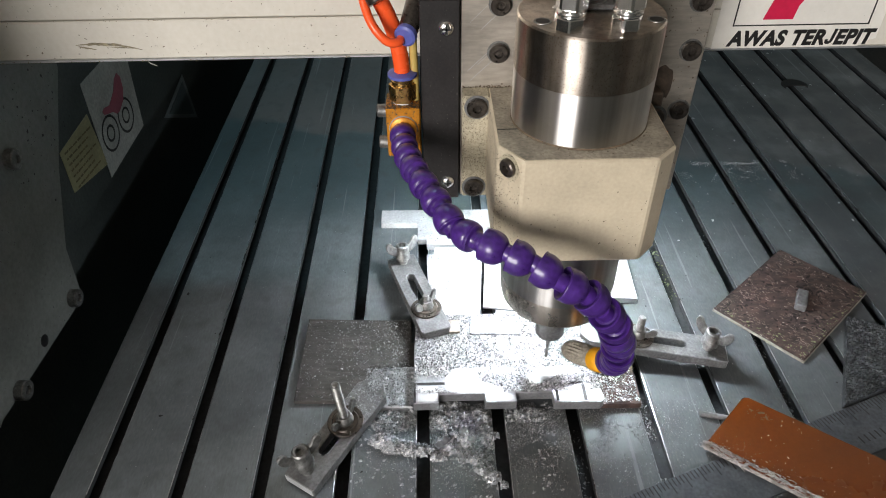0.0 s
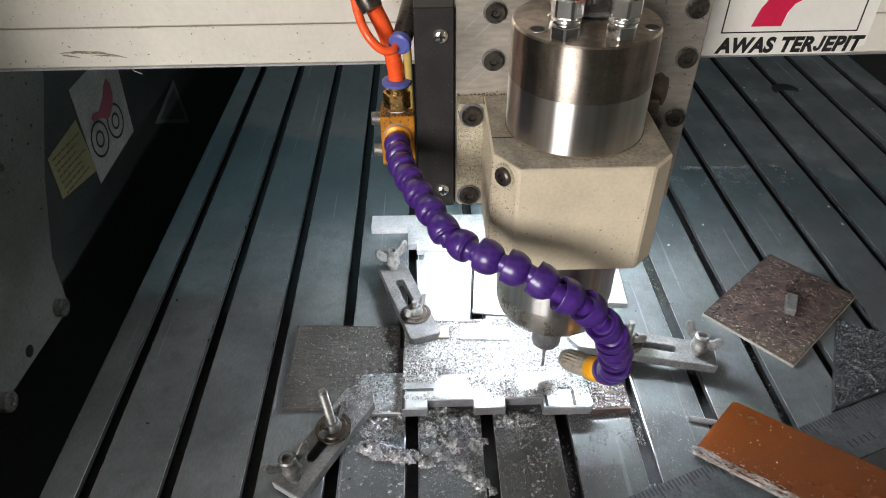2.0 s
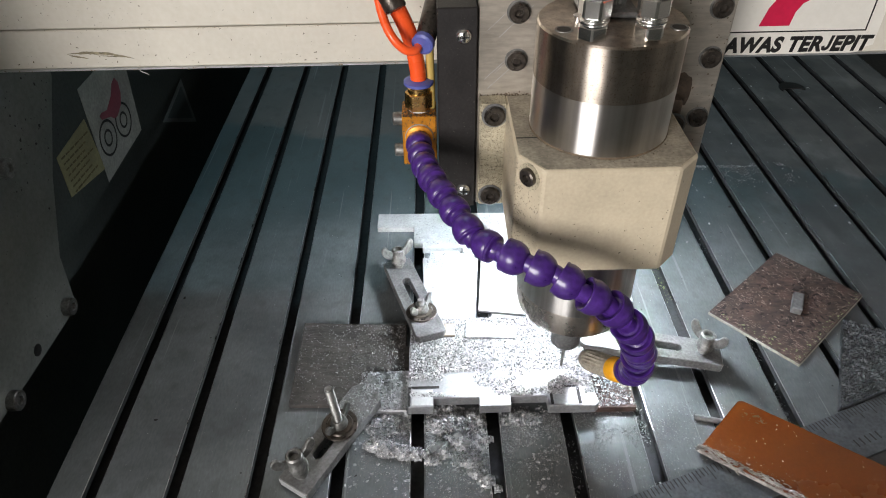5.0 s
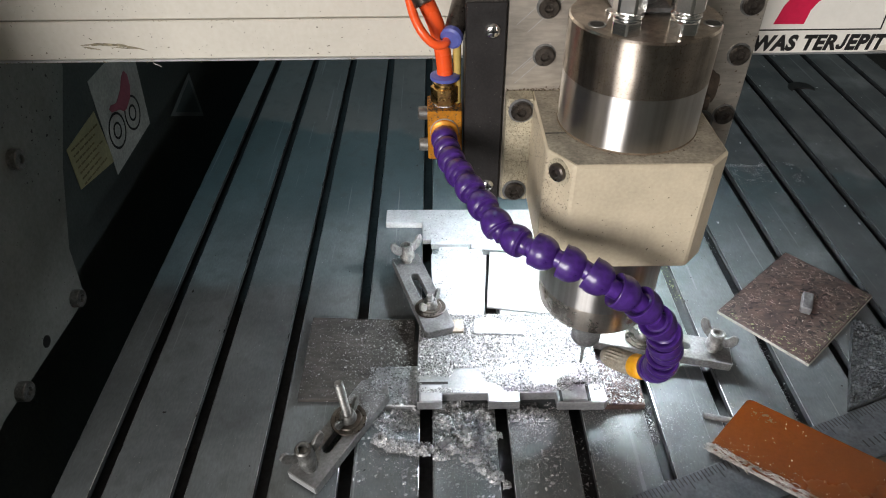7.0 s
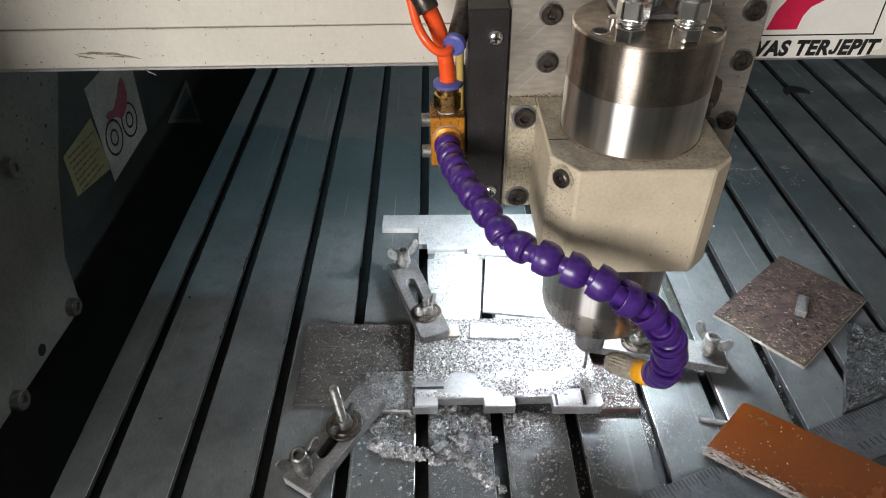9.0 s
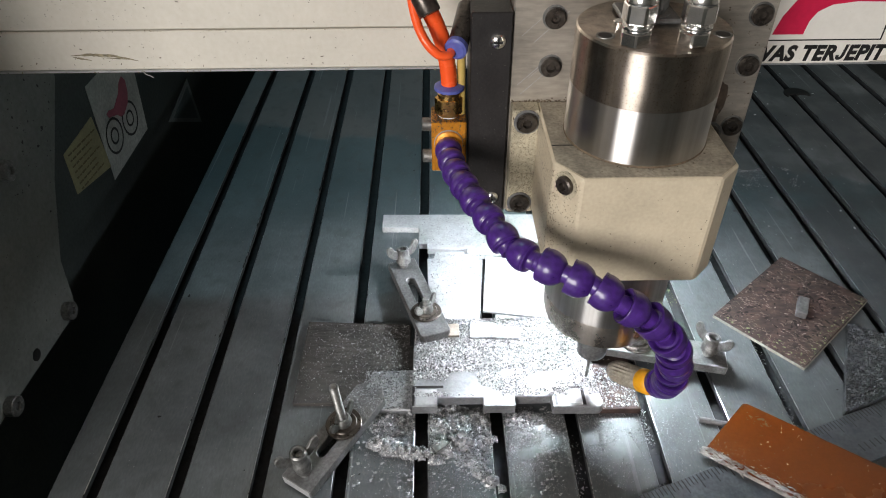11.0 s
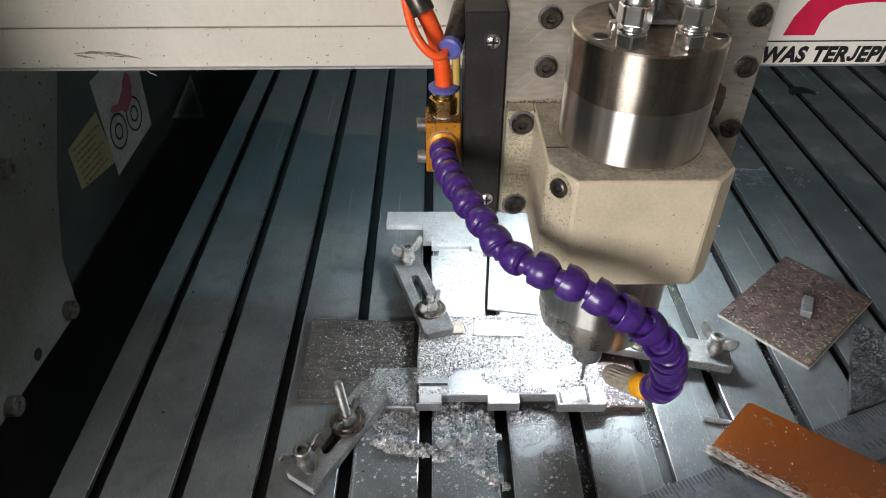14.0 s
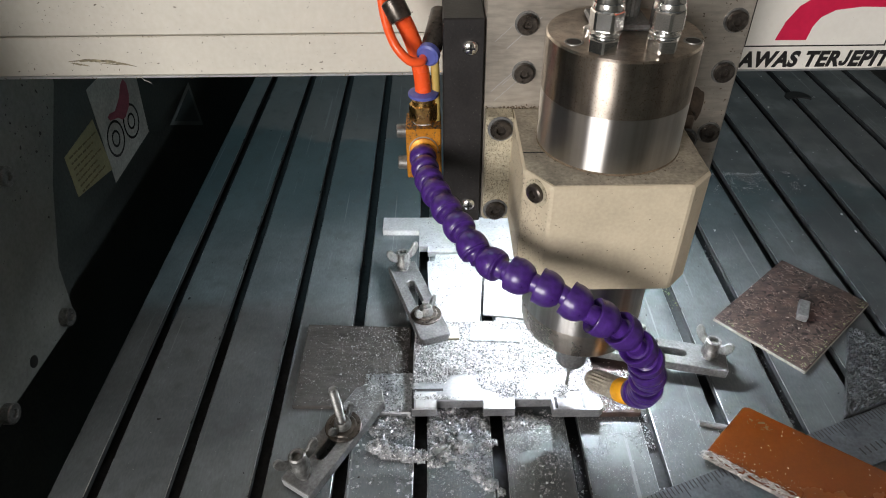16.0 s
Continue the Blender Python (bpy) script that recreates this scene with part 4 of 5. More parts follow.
# ---- slotted clamps ----
def clamp(origin, length, yaw, tilt, wing_at, stud_at, stud_h, wing_turn, label, th=8.0, tall=0.0, cut=7.0):
    """A slotted steel strap with a wing bolt at its heel and a stud with washer and nut in its slot; x runs along it."""
    base = thing("strap_clamp", origin, label, "clamp", "strap clamps round the workpiece")
    base.rotation_euler = (0, radians(tilt), radians(yaw))
    bpy.context.view_layer.update()
    m = Matrix.Translation(Vector(origin)) @ Euler((0, radians(tilt), radians(yaw))).to_matrix().to_4x4()

    def place(b, name, mat, parent, lab="", smooth=None):
        me = bpy.data.meshes.new(name)
        b.to_mesh(me)
        b.free()
        me.transform(Matrix.Scale(0.001, 4))
        if smooth:
            me.shade_smooth()
            me.set_sharp_from_angle(angle=radians(smooth))
        me.materials.append(mat)
        ob = new(name, me)
        ob.parent = parent
        return tagged(ob, lab)

    w = 12.5
    s0, s1 = length * 0.30, length * 0.64 if stud_at < length * 0.66 else length * 0.76
    hole = [(s0 + 3.6 * math.cos(a), 3.6 * math.sin(a)) for a in np.linspace(math.pi / 2, 3 * math.pi / 2, 9)] + [(s1 + 3.6 * math.cos(a), 3.6 * math.sin(a)) for a in np.linspace(-math.pi / 2, math.pi / 2, 9)]
    pts = [(0.5, -w), (length - cut * 1.1, -w), (length, -w + cut), (length, w - cut), (length - cut * 1.1, w), (0.5, w), (0, w - 1), (0, -w + 1)]
    place(prism(pts, 0, th, 0.5, holes=[hole]), "strap", STEEL_GREY, base, "slotted steel strap")
    place(prism([(-0.3, -w + 1.2), (-0.02, -w + 1.2), (-0.02, w - 1.2), (-0.3, w - 1.2)], 0.5, th - 0.5, 0), "bare_end", ALU_BRIGHT, base, "bright sawn heel of the strap")
    # wing bolt at the heel
    wx = wing_at
    stem = place(lathe([(4.2, -2), (4.2, th + 5), (3.6, th + 6)], 16, None, Matrix.Translation((wx, 0, 0))), "wing_bolt", STEEL, base, "zinc wing bolt", 40)
    place(lathe([(4.6, th + 3), (5.6, th + 5), (5.6, th + 4 + tall), (6.6, th + 5 + tall), (6.6, th + 9 + tall), (5.9, th + 10 + tall), (5.7, th + 18 + tall), (4.6, th + 19 + tall), (3.4, th + 18.6 + tall), (3.0, th + 15 + tall)], 20, None, Matrix.Translation((wx, 0, 0))), "hub", STEEL, stem, "", 40)
    for sgn in (-1, 1):
        pts2 = spline([(4.6, 11), (9.5, 13.0), (13.8, 17.0), (15.6, 22.5), (14.2, 26.5), (10.6, 26.0), (8.0, 21.5), (4.2, 19.0)], 3)
        q = Matrix.Translation((wx, 0, th - 2 + tall)) @ Matrix.Rotation(radians(wing_turn if sgn > 0 else wing_turn + 180), 4, "Z") @ Matrix(((1, 0, 0, 0), (0, 0, -1, 0), (0, 1, 0, 0), (0, 0, 0, 1)))
        place(prism([(v[0], v[1]) for v in pts2], -1.3, 1.3, 0.5, None, q), "wing", STEEL, stem)
    # stud, washer, nut
    sx = stud_at
    stud = lathe([(2.8, -12), (2.8, stud_h - 0.8), (2.2, stud_h)], 14, None, Matrix.Translation((sx, 0, 0)))
    st = place(stud, "stud", STEEL, base, "threaded stud", 50)
    ridge = None
    for k in range(int((stud_h - th - 9) / 1.3)):
        ridge = lathe([(2.8, 0), (3.15, 0.4), (2.8, 0.8)], 14, ridge, Matrix.Translation((sx, 0, th + 8.5 + k * 1.3)))
    if ridge:
        place(ridge, "thread", STEEL, st, "", 30)
    place(lathe([(12.6, th + 0.05), (12.9, th + 0.5), (12.9, th + 1.3), (12.4, th + 1.7), (9.6, th + 1.5), (8.8, th + 2.6), (4, th + 2.7)], 30, None, Matrix.Translation((sx, 0, 0))), "washer", BLACK_STEEL, base, "wide dark flanged washer", 40)
    nut_ = place(lathe([(6.0, th + 2.75), (6.2, th + 3.6), (5.0, th + 8.6), (4.4, th + 9.2), (3.1, th + 9.0)], 22, None, Matrix.Translation((sx, 0, 0))), "wing_nut", STEEL, base, "zinc wing nut", 40)
    for k in (0, 180):
        pts3 = spline([(4.2, 2), (8.5, 3.0), (12.5, 6.0), (14.0, 10.5), (12.6, 13.2), (9.2, 12.2), (7.0, 8.6), (4.0, 7.5)], 3)
        q = Matrix.Translation((sx, 0, th)) @ Matrix.Rotation(radians(wing_turn + 25 + k), 4, "Z") @ Matrix(((1, 0, 0, 0), (0, 0, -1, 0), (0, 1, 0, 0), (0, 0, 0, 1)))
        place(prism([(v[0], v[1]) for v in pts3], -1.1, 1.1, 0.4, None, q), "wing", STEEL, nut_)
    return base


clamp((-93.0, 245.2, 2.5), 91, 57.2, -5.5, 10, 52, 54, -22, "grey slotted steel strap clamp with wing bolt and tall stud", tall=7.0)
clamp((-31.5, 469, 6.0), 106, -72.5, -4.0, 9, 78, 22, 102, "slotted steel strap clamp with pale wing bolt behind the board", cut=2.5)
clamp((224, 346.5, 7), 112, 168, -2.0, 14, 68, 30, -38, "slotted steel strap clamp with wing bolt beside the nozzle")

# ---- loose things on the table ----
def turned(cx, cy, ang, w, d):
    c, s_ = math.cos(radians(ang)), math.sin(radians(ang))
    return [(cx + c * a * w / 2 - s_ * b * d / 2, cy + s_ * a * w / 2 + c * b * d / 2) for a, b in ((-1, -1), (1, -1), (1, 1), (-1, 1))]


brown = thing("hardboard_square", (306.7, 412, 0), "brown hardboard offcut with pale chipped edges on the table", "board")
part("board", prism(turned(306.7, 412, 40.6, 116, 79), 0.3, 4.0, 0.3), BOARD_BROWN, brown)
part("pale_edge", prism(turned(306.7, 412, 40.6, 117, 80), 0, 2.6, 0.3), BOARD_EDGE, brown)
solo("steel_offcut", prism(turned(312.5, 407.5, 62, 22, 8.5), 4.05, 11, 0.7), STEEL_GREY, "small square steel offcut on the hardboard", "offcut")
solo("steel_pin", tube([(191, 297.5, 2.2), (222, 289.5, 2.2)], 2.2, 16), STEEL_GREY, "short steel pin lying on the table", "pin", smooth=40)
# flat black crescent paints the half-moon shade of a round slot hole
crescent = [(489 + 17 * math.cos(a), 826 + 17 * math.sin(a)) for a in np.linspace(-0.15, 3.5, 18)] + [(489 + 15 * math.cos(a), 818 + 7 * math.sin(a)) for a in np.linspace(3.3, 0.1, 14)]
solo("hole_shade_crescent", prism(crescent, 0, 1.6, 0.3), INK, "black crescent standing for the shade in a round table hole", "rubber scrap")

ruler = thing("steel_square", (230, 250, 0), "stained steel square with engraved ticks under the orange sheet", "steel square")
ra = radians(20.2)
rd, rn = Vector((math.cos(ra), math.sin(ra), 0)), Vector((math.sin(ra), -math.cos(ra), 0))
r0 = Vector((60, 211.1, 0))


def strip_pts(s0, s1, n0, n1):
    return [tuple((r0 + rd * a + rn * b)[:2]) for a, b in ((s0, n1), (s1, n1), (s1, n0), (s0, n0))]


part("blade", prism(strip_pts(-20, 420, 0, 36), 0.05, 2.0, 0.25), RULER, ruler)
for i in range(136):
    s_ = 2 + i * 3.0
    part("tick", prism(strip_pts(s_, s_ + 0.75, 0.6, 6.5 if i % 4 else 11.0), 2.0, 2.12, 0), MARK, ruler)
for i in range(5):
    part("stamped_mark", prism(strip_pts(243 + i * 5.0, 244.2 + i * 5.0, 22, 28), 2.0, 2.12, 0), MARK, ruler)
part("handle", prism(strip_pts(147, 420, 36.5, 60), 0.05, 2.0, 0.4), GRIME_LEG, ruler, "black handle of the square")

sheet = thing("orange_sheet", (240, 250, 2), "orange bakelite sheet with chipped white edge over the steel square", "plastic sheet")
o0, ox, oy = Vector((184.5, 268.5)), Vector((0.797, -0.604)), Vector((0.722, 0.692))
sheet_pts = [tuple(o0), tuple(o0 + ox * 190), tuple(o0 + ox * 190 + oy * 58.5), tuple(o0 + oy * 58.5)]
sheet_pts = [tuple(o0 + ox * 2.5), sheet_pts[1], sheet_pts[2], tuple(o0 + oy * 58.5 + ox * 3), tuple(o0 + oy * 57 + ox * 0.8), tuple(o0 + oy * 55.5), tuple(o0 + oy * 2)]
part("slab", prism(sheet_pts, 2.3, 7.0, 0.4), ORANGE_SHEET, sheet)
part("burred_edge", prism([tuple(o0 - oy * 0.6), tuple(o0 + ox * 190 - oy * 0.6), tuple(o0 + ox * 190 + oy * 0.9), tuple(o0 + oy * 0.9)], 2.2, 5.4, 0.2), BURR, sheet, "whitish burred edge")


SMUDGE = material("pencil_smudge", (0.055, 0.022, 0.010), 0.6, 0.0, 0.4, 400, 120, 0.1)
spots("smudge", sheet, (o0.x, o0.y, 7.0), (ox.x, ox.y, 0), (-ox.y, ox.x, 0), 70, 56, 900, 0.8, 51, SMUDGE, lambda a, c, r: math.hypot((a + 14.5 - 38) / 11, (c - 46) / 5) < 0.4 + 0.7 * r.random() and r.random() < 0.7, 2.2)
c_, k_ = math.cos(radians(40.6)), math.sin(radians(40.6))
PIT = material("dark_torn_pit", (0.016, 0.012, 0.011), 0.85, 0.0, 0.3, 500, 200, 0.2)
spots("pitting", brown, (306.7 - 57 * c_ + 38.5 * k_, 412 - 57 * k_ - 38.5 * c_, 4.0), (c_, k_, 0), (-k_, c_, 0), 114, 77, 420, 1.1, 52, PIT, lambda a, c, r: noise.noise(Vector((a * 0.06, c * 0.06, 8))) > -0.15, 2.4)
spots("edge_grime", brown, (306.7 - 57 * c_ + 38.5 * k_, 412 - 57 * k_ - 38.5 * c_, 4.1), (c_, k_, 0), (-k_, c_, 0), 114, 77, 2600, 0.7, 53, GREEN_DUST, lambda a, c, r: min(a, c * 1.3) < 14 * r.random() ** 3 and r.random() < 0.75)


def rough_slab():
    b = bmesh.new()
    n, o, ex, ey = 96, Vector((345, 392)), Vector((0.90, -0.43)), Vector((-0.455, -0.89))
    g = [[None] * (n + 1) for _ in range(n + 1)]
    for i in range(n + 1):
        for j in range(n + 1):
            # the slab ends at the upper edge of the steel square
            p = o + ex * 80 * i / n
            p = p + ey * (p.y - 212.4 - 0.368 * (p.x - 60)) / 0.7226 * j / n
            q = Vector((p.x, p.y, 0))
            h = 3.6 + 1.2 * noise.noise(q * 0.2) + 1.7 * noise.noise(q * 0.55) + 0.9 * noise.noise(q * 1.2)
            g[i][j] = b.verts.new((p.x, p.y, 0.0 if i in (0, n) or j in (0, n) else max(1.2, h)))
    for i in range(n):
        for j in range(n):
            b.faces.new((g[i][j], g[i + 1][j], g[i + 1][j + 1], g[i][j + 1]))
    b.faces.new([g[i][0] for i in range(n + 1)][::-1] + [g[0][j] for j in range(1, n)] + [g[i][n] for i in range(n + 1)] + [g[n][j] for j in range(n - 1, 0, -1)])
    bmesh.ops.recalc_face_normals(b, faces=b.faces[:])
    return b


solo("rough_slab", rough_slab(), SLAG, "rough dark cast slab with glinting grains", "slab")


# ---- swarf ----
def swarf(name, n, spot, size, label, seed, mat=CHIP, lie=0.6, aim=None, thin=0.3):
    """Many small curled flakes; spot(rnd) gives the x, y, z of one."""
    rnd = random.Random(seed)
    vs, fs = [], []
    for _ in range(n):
        q = spot(rnd)
        if q is None:
            continue
        L = size * (0.5 + rnd.random() ** 2 * 1.8)
        w = L * (thin + thin * 1.15 * rnd.random())
        turn = rnd.random() * 6.28 if aim is None else radians(aim) + rnd.gauss(0, 0.35)
        m = Euler((rnd.gauss(0, lie), rnd.gauss(0, lie), turn)).to_matrix()
        curl = (rnd.random() - 0.2) * 0.6 * L
        k = len(vs)
        for p in ((-L / 2, -w / 2, 0), (0, -w / 2, curl), (L / 2, -w / 2 * 0.4, 0), (L / 2, w / 2 * 0.5, 0.1), (0, w / 2, curl), (-L / 2, w / 2, 0.1)):
            v = m @ Vector(p) + Vector(q)
            vs.append((v.x * 0.001, v.y * 0.001, max(v.z, q[2] - 0.3) * 0.001))
        fs += [(k, k + 1, k + 4, k + 5), (k + 1, k + 2, k + 3, k + 4)]
    me = bpy.data.meshes.new(name)
    me.from_pydata(vs, [], fs)
    me.materials.append(mat)
    return tagged(new(name, me), label, "metal chips", kind="stuff")


def lump(x, y, s=0.045):
    return noise.noise(Vector((x * s, y * s, 3.3)))


def on_work(r):
    x, y = r.uniform(-17, 119), r.uniform(312, 392)
    if lump(x, y, 0.05) < -0.25 + 0.3 * r.random() - (0.5 if y > 335 else 0):
        return None
    return x, y, 14.4 + 2.0 * max(0, lump(x, y, 0.09)) * r.random() + r.random() * 0.6


def on_board(r):
    x, y = r.uniform(-107, -22), r.uniform(318, 398)
    if r.random() > 0.25 + 0.75 * ((x + 107) / 85) ** 2:
        return None
    return x, y, 4.5


CLUMPS = ((-40, 282, 11, 6, 6.0), (-31, 277, 11, 6, 7.0), (-21, 275, 11, 6, 7.0), (-10, 272, 11, 6, 7.5), (-2, 269, 8, 5, 6.0), (4, 277, 12, 8, 7.0), (14, 281, 12, 9, 7.0),
          (-34, 300, 20, 12, 3.2), (-24, 310, 12, 8, 3.4), (12, 298, 22, 14, 4.8), (32, 300, 12, 14, 5.2), (8, 312, 16, 6, 4.0), (60, 302, 22, 8, 2.6), (30, 258, 7, 5, 4.5), (36, 251, 7, 5, 5.0), (43, 244, 5, 4, 3.6), (24, 268, 14, 9, 2.6), (37, 283, 8, 10, 3.2))


def heap_height(x, y):
    """Height of the swept-up chips before the workpiece."""
    h = 0.0
    for cx, cy, rx, ry, top in CLUMPS:
        h = max(h, top * (1 - ((x - cx) / rx) ** 2 - ((y - cy) / ry) ** 2))
    return 1.15 * h * (0.72 + 0.95 * noise.noise(Vector((x * 0.25, y * 0.25, 1.7)))) + 0.9 * noise.noise(Vector((x * 0.7, y * 0.7, 4.1)))


def heap():
    b = bmesh.new()
    nx, ny, x0, x1, y0, y1 = 110, 66, -62.0, 90.0, 236.0, 313.0
    g = [[None] * (ny + 1) for _ in range(nx + 1)]
    for i in range(nx + 1):
        for j in range(ny + 1):
            x, y = x0 + (x1 - x0) * i / nx, y0 + (y1 - y0) * j / ny
            g[i][j] = b.verts.new((x, y, heap_height(x, y)))
    for i in range(nx):
        for j in range(ny):
            q = (g[i][j], g[i + 1][j], g[i + 1][j + 1], g[i][j + 1])
            if max(v.co.z for v in q) > (2.8 if in_slot(q[0].co.x) else 0.5):
                b.faces.new(q)
    for v in [v for v in b.verts if not v.link_faces]:
        b.verts.remove(v)
    res = bmesh.ops.extrude_face_region(b, geom=b.faces[:])
    for v in res["geom"]:
        if isinstance(v, bmesh.types.BMVert):
            v.co.z = -0.5 if not in_slot(v.co.x) else v.co.z - 1.5
    bmesh.ops.recalc_face_normals(b, faces=b.faces[:])
    return b


tagged(solo("swarf_heap", heap(), CHIP_HEAP, "matted heap of aluminium swarf before the workpiece", "metal chips"), kind="stuff")
for cx, cy, ang, w, d, z in ((17.5, 283.5, 35, 6.5, 5, 6.5), (23, 278, -20, 6, 5, 5.2), (2, 275, 40, 11, 5, 6.0)):
    solo("metal_flake", prism(turned(cx, cy, ang, w, d), z, z + 1.0, 0.2, None, None), STEEL_GREY, "small cut aluminium flake lying on the chips", "offcut", "flakes on the chips")


def on_heap(r):
    x, y = r.uniform(-60, 88), r.uniform(238, 312)
    h = heap_height(x, y)
    return (x, y, h + 0.2) if h > (2.8 if in_slot(x) else 0.6) else None


def on_front(r):
    x, y = (r.gauss(20, 40) if r.random() < 0.6 else r.gauss(90, 50)), 312 - abs(r.gauss(0, 34))
    if in_slot(x) or lump(x, y, 0.06) < -0.1 - 0.25 * r.random():
        return None
    return x, y, 0.4


def in_smears(r):
    cx, cy, sx, sy = r.choice(((76, 298, 15, 6), (66, 292, 12, 6), (143, 305, 9, 3), (88, 304, 12, 6)))
    x, y = r.gauss(cx, sx), r.gauss(cy, sy)
    return None if in_slot(x) or y > 314 or lump(x, y, 0.12) < -0.2 else (x, y, 0.35)


STRAP = Matrix.Translation((-93.0, 245.2, 2.5)) @ Euler((0, radians(-5.5), radians(57.2))).to_matrix().to_4x4()


def on_strap(r):
    a = 90 - 45 * r.random() ** 1.6
    v = STRAP @ Vector((a, r.uniform(-11.5, 11.5) if a < 83 else r.uniform(-5, 5), 8.2))
    return tuple(v)


def on_plates(r):
    x, y = r.uniform(-5, 43), r.uniform(402, 484)
    if r.random() > 0.45 + 0.55 * ((y - 402) / 82) ** 2:
        return None
    return x, y, 9.2


def on_back_plate(r):
    x, y = r.uniform(-14, 120), r.uniform(500, 546)
    return x, y, 6.7


def on_ledge(r):
    return r.uniform(-55, -18), r.uniform(307, 344), 6.7


def in_slots(r):
    k = r.choice((7, 7, 7, 7, 9, 9, 9, 6))
    x, y = FIRST + PITCH * k + r.uniform(-4.4, 4.4), r.uniform(215, 520)
    if lump(x, y, 0.03) < -0.05:
        return None
    return x, y, -13.6 + 6 * r.random() ** 2


def on_backing(r):
    return r.uniform(120, 149), r.uniform(307, 345), 5.7


def on_hardboard(r):
    a, b = r.uniform(-57, 57), r.uniform(-38, 38)
    if lump(a * 2, b * 2, 0.06) < -0.05:
        return None
    c, k = math.cos(radians(40.6)), math.sin(radians(40.6))
    return 306.7 + c * a - k * b, 412 + k * a + c * b, 4.1


def on_sheet(r):
    a, b = abs(r.gauss(0, 55)) + 2, abs(r.gauss(0, 7))
    if r.random() < 0.25:
        a, b = r.uniform(2, 120), r.uniform(1, 57)
    p = o0 + ox * a + oy * b
    return (p.x, p.y, 7.2) if b < 57 else None


def on_sheet_edge(r):
    a = 150 * r.random() ** 1.4
    b = r.gauss(0.6, 1.1) + 2.0 * max(0, lump(a * 2, 7.0, 0.08)) * r.random()
    p = o0 + ox * a + oy * b
    return p.x, p.y, (7.15 if b > 0.3 else 2.6 + 4.0 * r.random())


def dried_dust(r):
    x, y = r.uniform(270, 400), 637 + r.gauss(0, 2.2) if r.random() < 0.5 else 618 + r.gauss(0, 9)
    return None if in_slot(x) or lump(x, y, 0.05) < 0 else (x, y, 0.25)


def on_far_table(r):
    x, y = r.uniform(230, 600), r.uniform(480, 950)
    return None if in_slot(x, 1.0) else (x, y, 0.3)


def residue(r):
    x, y = FIRST + PITCH * 8 + r.gauss(0, 3.2), r.uniform(425, 520)
    return x, y, -5.0 + 4 * r.random()


def on_table(r):
    x, y = r.uniform(-240, 520), r.uniform(215, 800)
    if in_slot(x):
        return None
    if r.random() > math.exp(-((x - 120) / 180) ** 2 - ((y - 330) / 200) ** 2) + 0.09:
        return None
    return x, y, 0.3


swarf("aluminium_chips", 52000, on_work, 0.82, "glittering aluminium chips spread over the workpiece", 3, lie=0.7)
swarf("aluminium_chips", 5200, on_board, 0.85, "fine grey chips on the dark board", 4, CHIP_GREY)
swarf("aluminium_chips", 17000, on_heap, 1.0, "curled dull aluminium chips on the swept-up heap", 7, CHIP_DULL, lie=0.9)
swarf("aluminium_chips", 13000, on_heap, 0.85, "bright aluminium chips on the swept-up heap", 27, lie=0.9)
swarf("aluminium_curls", 320, on_heap, 3.2, "long curled turnings on the swept-up heap", 28, CHIP_DULL, lie=0.8, thin=0.16)
swarf("aluminium_chips", 1800, in_smears, 0.5, "fine pale flakes in patches before the workpiece", 29, lie=0.3)
swarf("aluminium_chips", 1500, on_strap, 0.75, "dull chips on the strap clamp beside the board", 30, CHIP_DULL, lie=0.3)
swarf("aluminium_chips", 4000, on_plates, 0.6, "fine aluminium chips on the matt plate", 15, CHIP_DULL)
swarf("aluminium_chips", 1200, on_back_plate, 0.55, "fine aluminium chips on the notched plate", 16)
swarf("aluminium_chips", 3000, on_ledge, 0.9, "aluminium chips on the ledge", 8, CHIP_DULL)
swarf("aluminium_chips", 5200, in_slots, 1.1, "aluminium chips caught in the table slots", 9)
swarf("aluminium_chips", 1300, on_backing, 0.9, "aluminium chips on the bare backing board", 11)
swarf("board_splinters", 1400, on_hardboard, 2.0, "pale splinters and dust on the brown hardboard", 14, SPLINTER, lie=0.06, aim=-46, thin=0.09)
swarf("aluminium_chips", 300, on_sheet, 0.55, "pale chips along the orange sheet's edge", 12)
swarf("edge_fibres", 900, on_sheet_edge, 3.4, "whitish torn fibres along the orange sheet's edge", 17, BURR, lie=0.25, aim=-37, thin=0.07)
swarf("dried_dust", 6000, dried_dust, 0.6, "pale dried dust line across the table bars", 13, lie=0.2)
swarf("aluminium_chips", 330, on_far_table, 1.5, "scattered pale chips on the far table bars", 18, lie=0.2, thin=0.4)
swarf("coolant_residue", 120, residue, 1.3, "greenish residue in a table slot", 10, GREEN_DUST)
swarf("aluminium_chips", 30000, on_front, 0.52, "aluminium chips heaped before the workpiece", 5, CHIP_DULL)
swarf("metal_dust", 45000, on_front, 0.36, "grey metal dust before the workpiece", 31, CHIP_GREY, lie=0.3)
swarf("aluminium_chips", 15000, on_table, 0.47, "fine aluminium chips strewn over the table", 6, CHIP_DULL, lie=0.3)


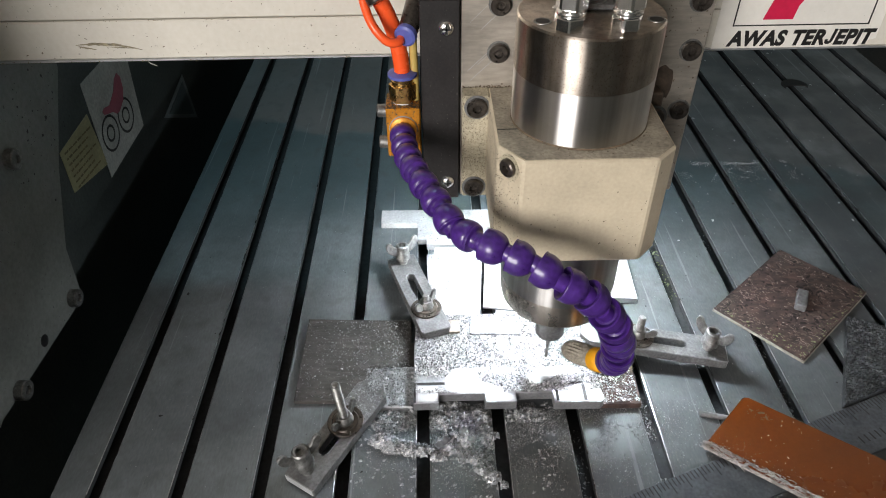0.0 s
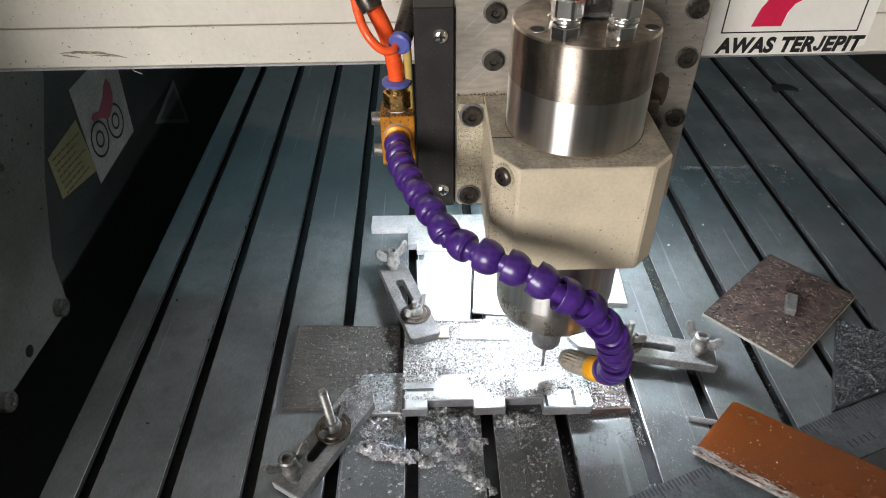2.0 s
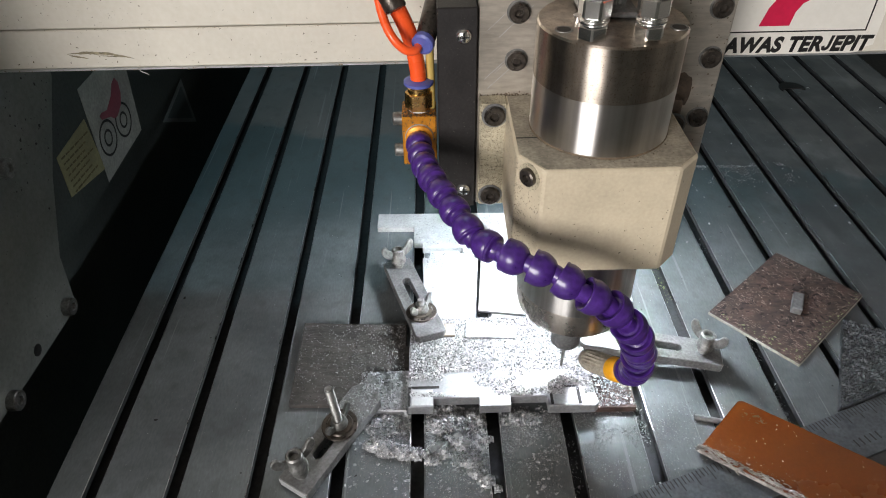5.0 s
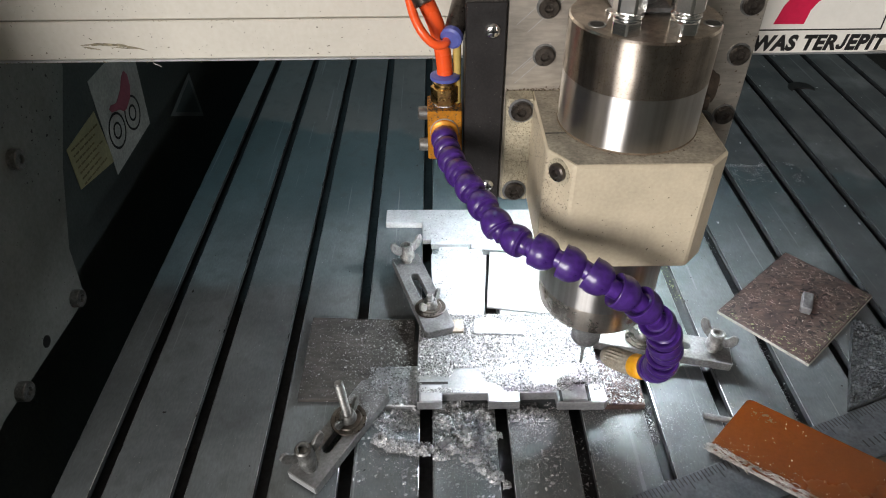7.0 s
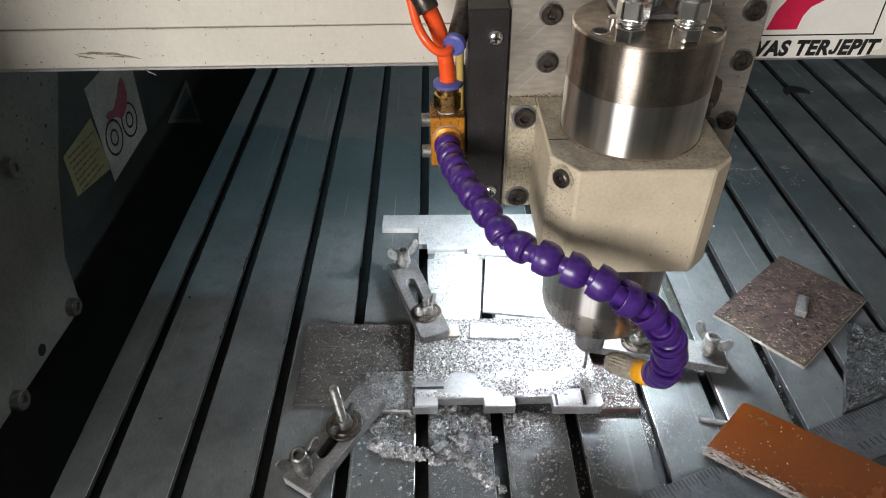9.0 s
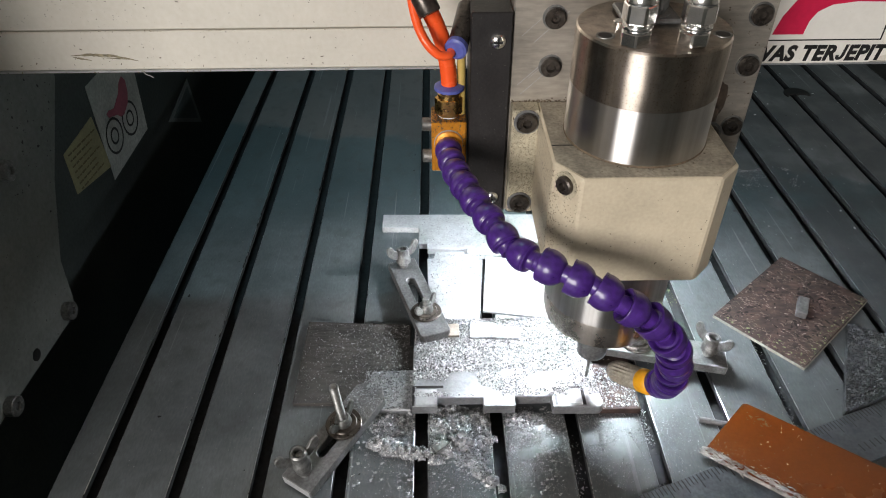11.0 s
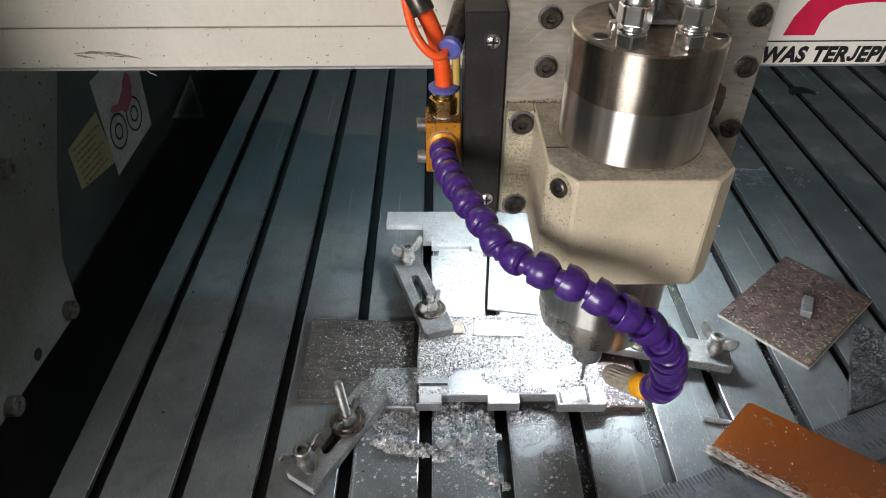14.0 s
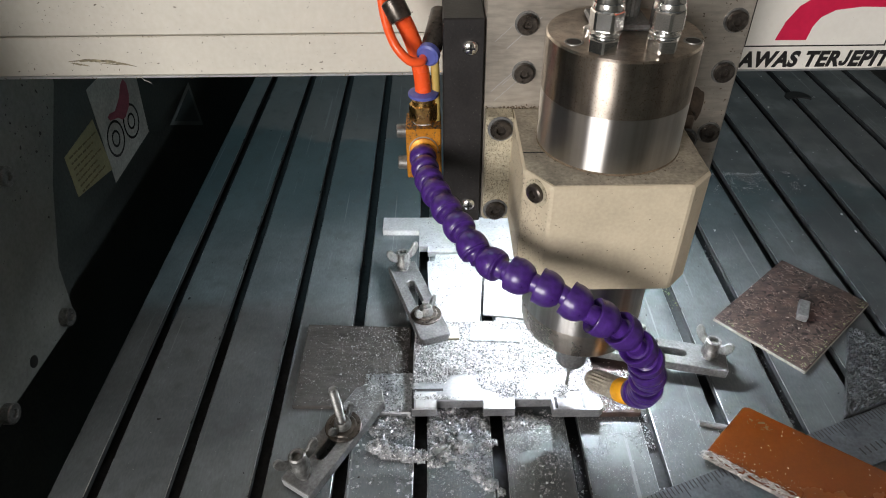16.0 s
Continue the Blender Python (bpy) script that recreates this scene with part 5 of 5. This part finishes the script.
# ---- the workshop around ----
floor = solo("floor", box(-2600, 2600, -2600, 4200, -860, -800, 0), CONCRETE, "oily grey concrete workshop floor", "floor", kind="structure")
# unseen wall, its blue-grey chosen to darken and tint the table's reflections
solo("wall_north", box(-2600, 2600, 4100, 4250, -800, 2200, 0), WALL_BLUE, "unseen workshop wall, blue-grey added for the table's reflections", "wall", kind="structure")
solo("wall_east", box(2500, 2650, -2200, 4100, -800, 2200, 0), WALL, "grimy plaster workshop wall", "wall", kind="structure")
solo("wall_west", box(-1950, -1800, -1650, 4100, -800, 2200, 0), WALL, "grimy plaster workshop wall", "wall", kind="structure")
south = box(-1950, -1560, -1800, -1650, -800, 2200, 0)
box(-460, 2600, -1800, -1650, -800, 2200, 0, south)
box(-1560, -460, -1800, -1650, -800, 230, 0, south)
box(-1560, -460, -1800, -1650, 1250, 2200, 0, south)
solo("wall_south", south, WALL, "grimy plaster workshop wall with a window opening", "wall", kind="structure")
solo("ceiling", box(-2600, 2600, -2300, 4200, 2200, 2300, 0), WALL, "grey workshop ceiling", "ceiling", kind="structure")


# unseen fixture, made up to go with the teal fill lamp
fill_housing = thing("added_light_housing", (-150, 1450, 2080), "unseen white housing added above the fill light", "ceiling light")
part("housing", box(-720, 420, 1385, 1515, 2080, 2120, 4), WHITE, fill_housing)
part("hanger", box(-560, -550, 1445, 1455, 2120, 2200, 1), STEEL, fill_housing)
part("hanger", box(250, 260, 1445, 1455, 2120, 2200, 1), STEEL, fill_housing)
win = thing("window_1", (-1010, -1725, 230), "plain grey steel window frame in the plaster wall", "window", kind="structure")
for x0, x1, z0, z1 in ((-1560, -1520, 230, 1250), (-500, -460, 230, 1250), (-1520, -500, 230, 270), (-1520, -500, 1210, 1250)):
    part("window_frame", box(x0, x1, -1790, -1740, z0, z1, 3), STEEL_GREY, win)
part("window_sill", box(-1580, -440, -1690, -1625, 200, 229, 3), WALL, win)


def motions():
    """The tool's way: across, towards the camera, across, towards the camera, and back."""
    stops = ((0.0, 0.0, 0.0), (1.1, 5.0, 0.0), (2.55, 5.2, -5.8), (8.5, 28.9, -5.6), (12.15, 28.8, -20.1), (16.0, 13.2, -20.3))
    times = sorted({round(0.25 * k, 2) for k in range(65)} | {s_[0] for s_ in stops})

    def offset(t):
        for (a, xa, ya), (b, xb, yb) in zip(stops, stops[1:]):
            if t <= b + 1e-6:
                k = (t - a) / (b - a)
                return Vector((xa + (xb - xa) * k, ya + (yb - ya) * k, 0)) * 0.001
        return Vector((stops[-1][1], stops[-1][2], 0)) * 0.001

    for ob in (plate, mount, motor, hose):
        at = ob.location.copy()
        walk(ob, [(t, Matrix.Translation(at + offset(t))) for t in times])
    at = gantry.location.copy()
    walk(gantry, [(t, Matrix.Translation(at + Vector((0, offset(t).y, 0)))) for t in times])


motions()
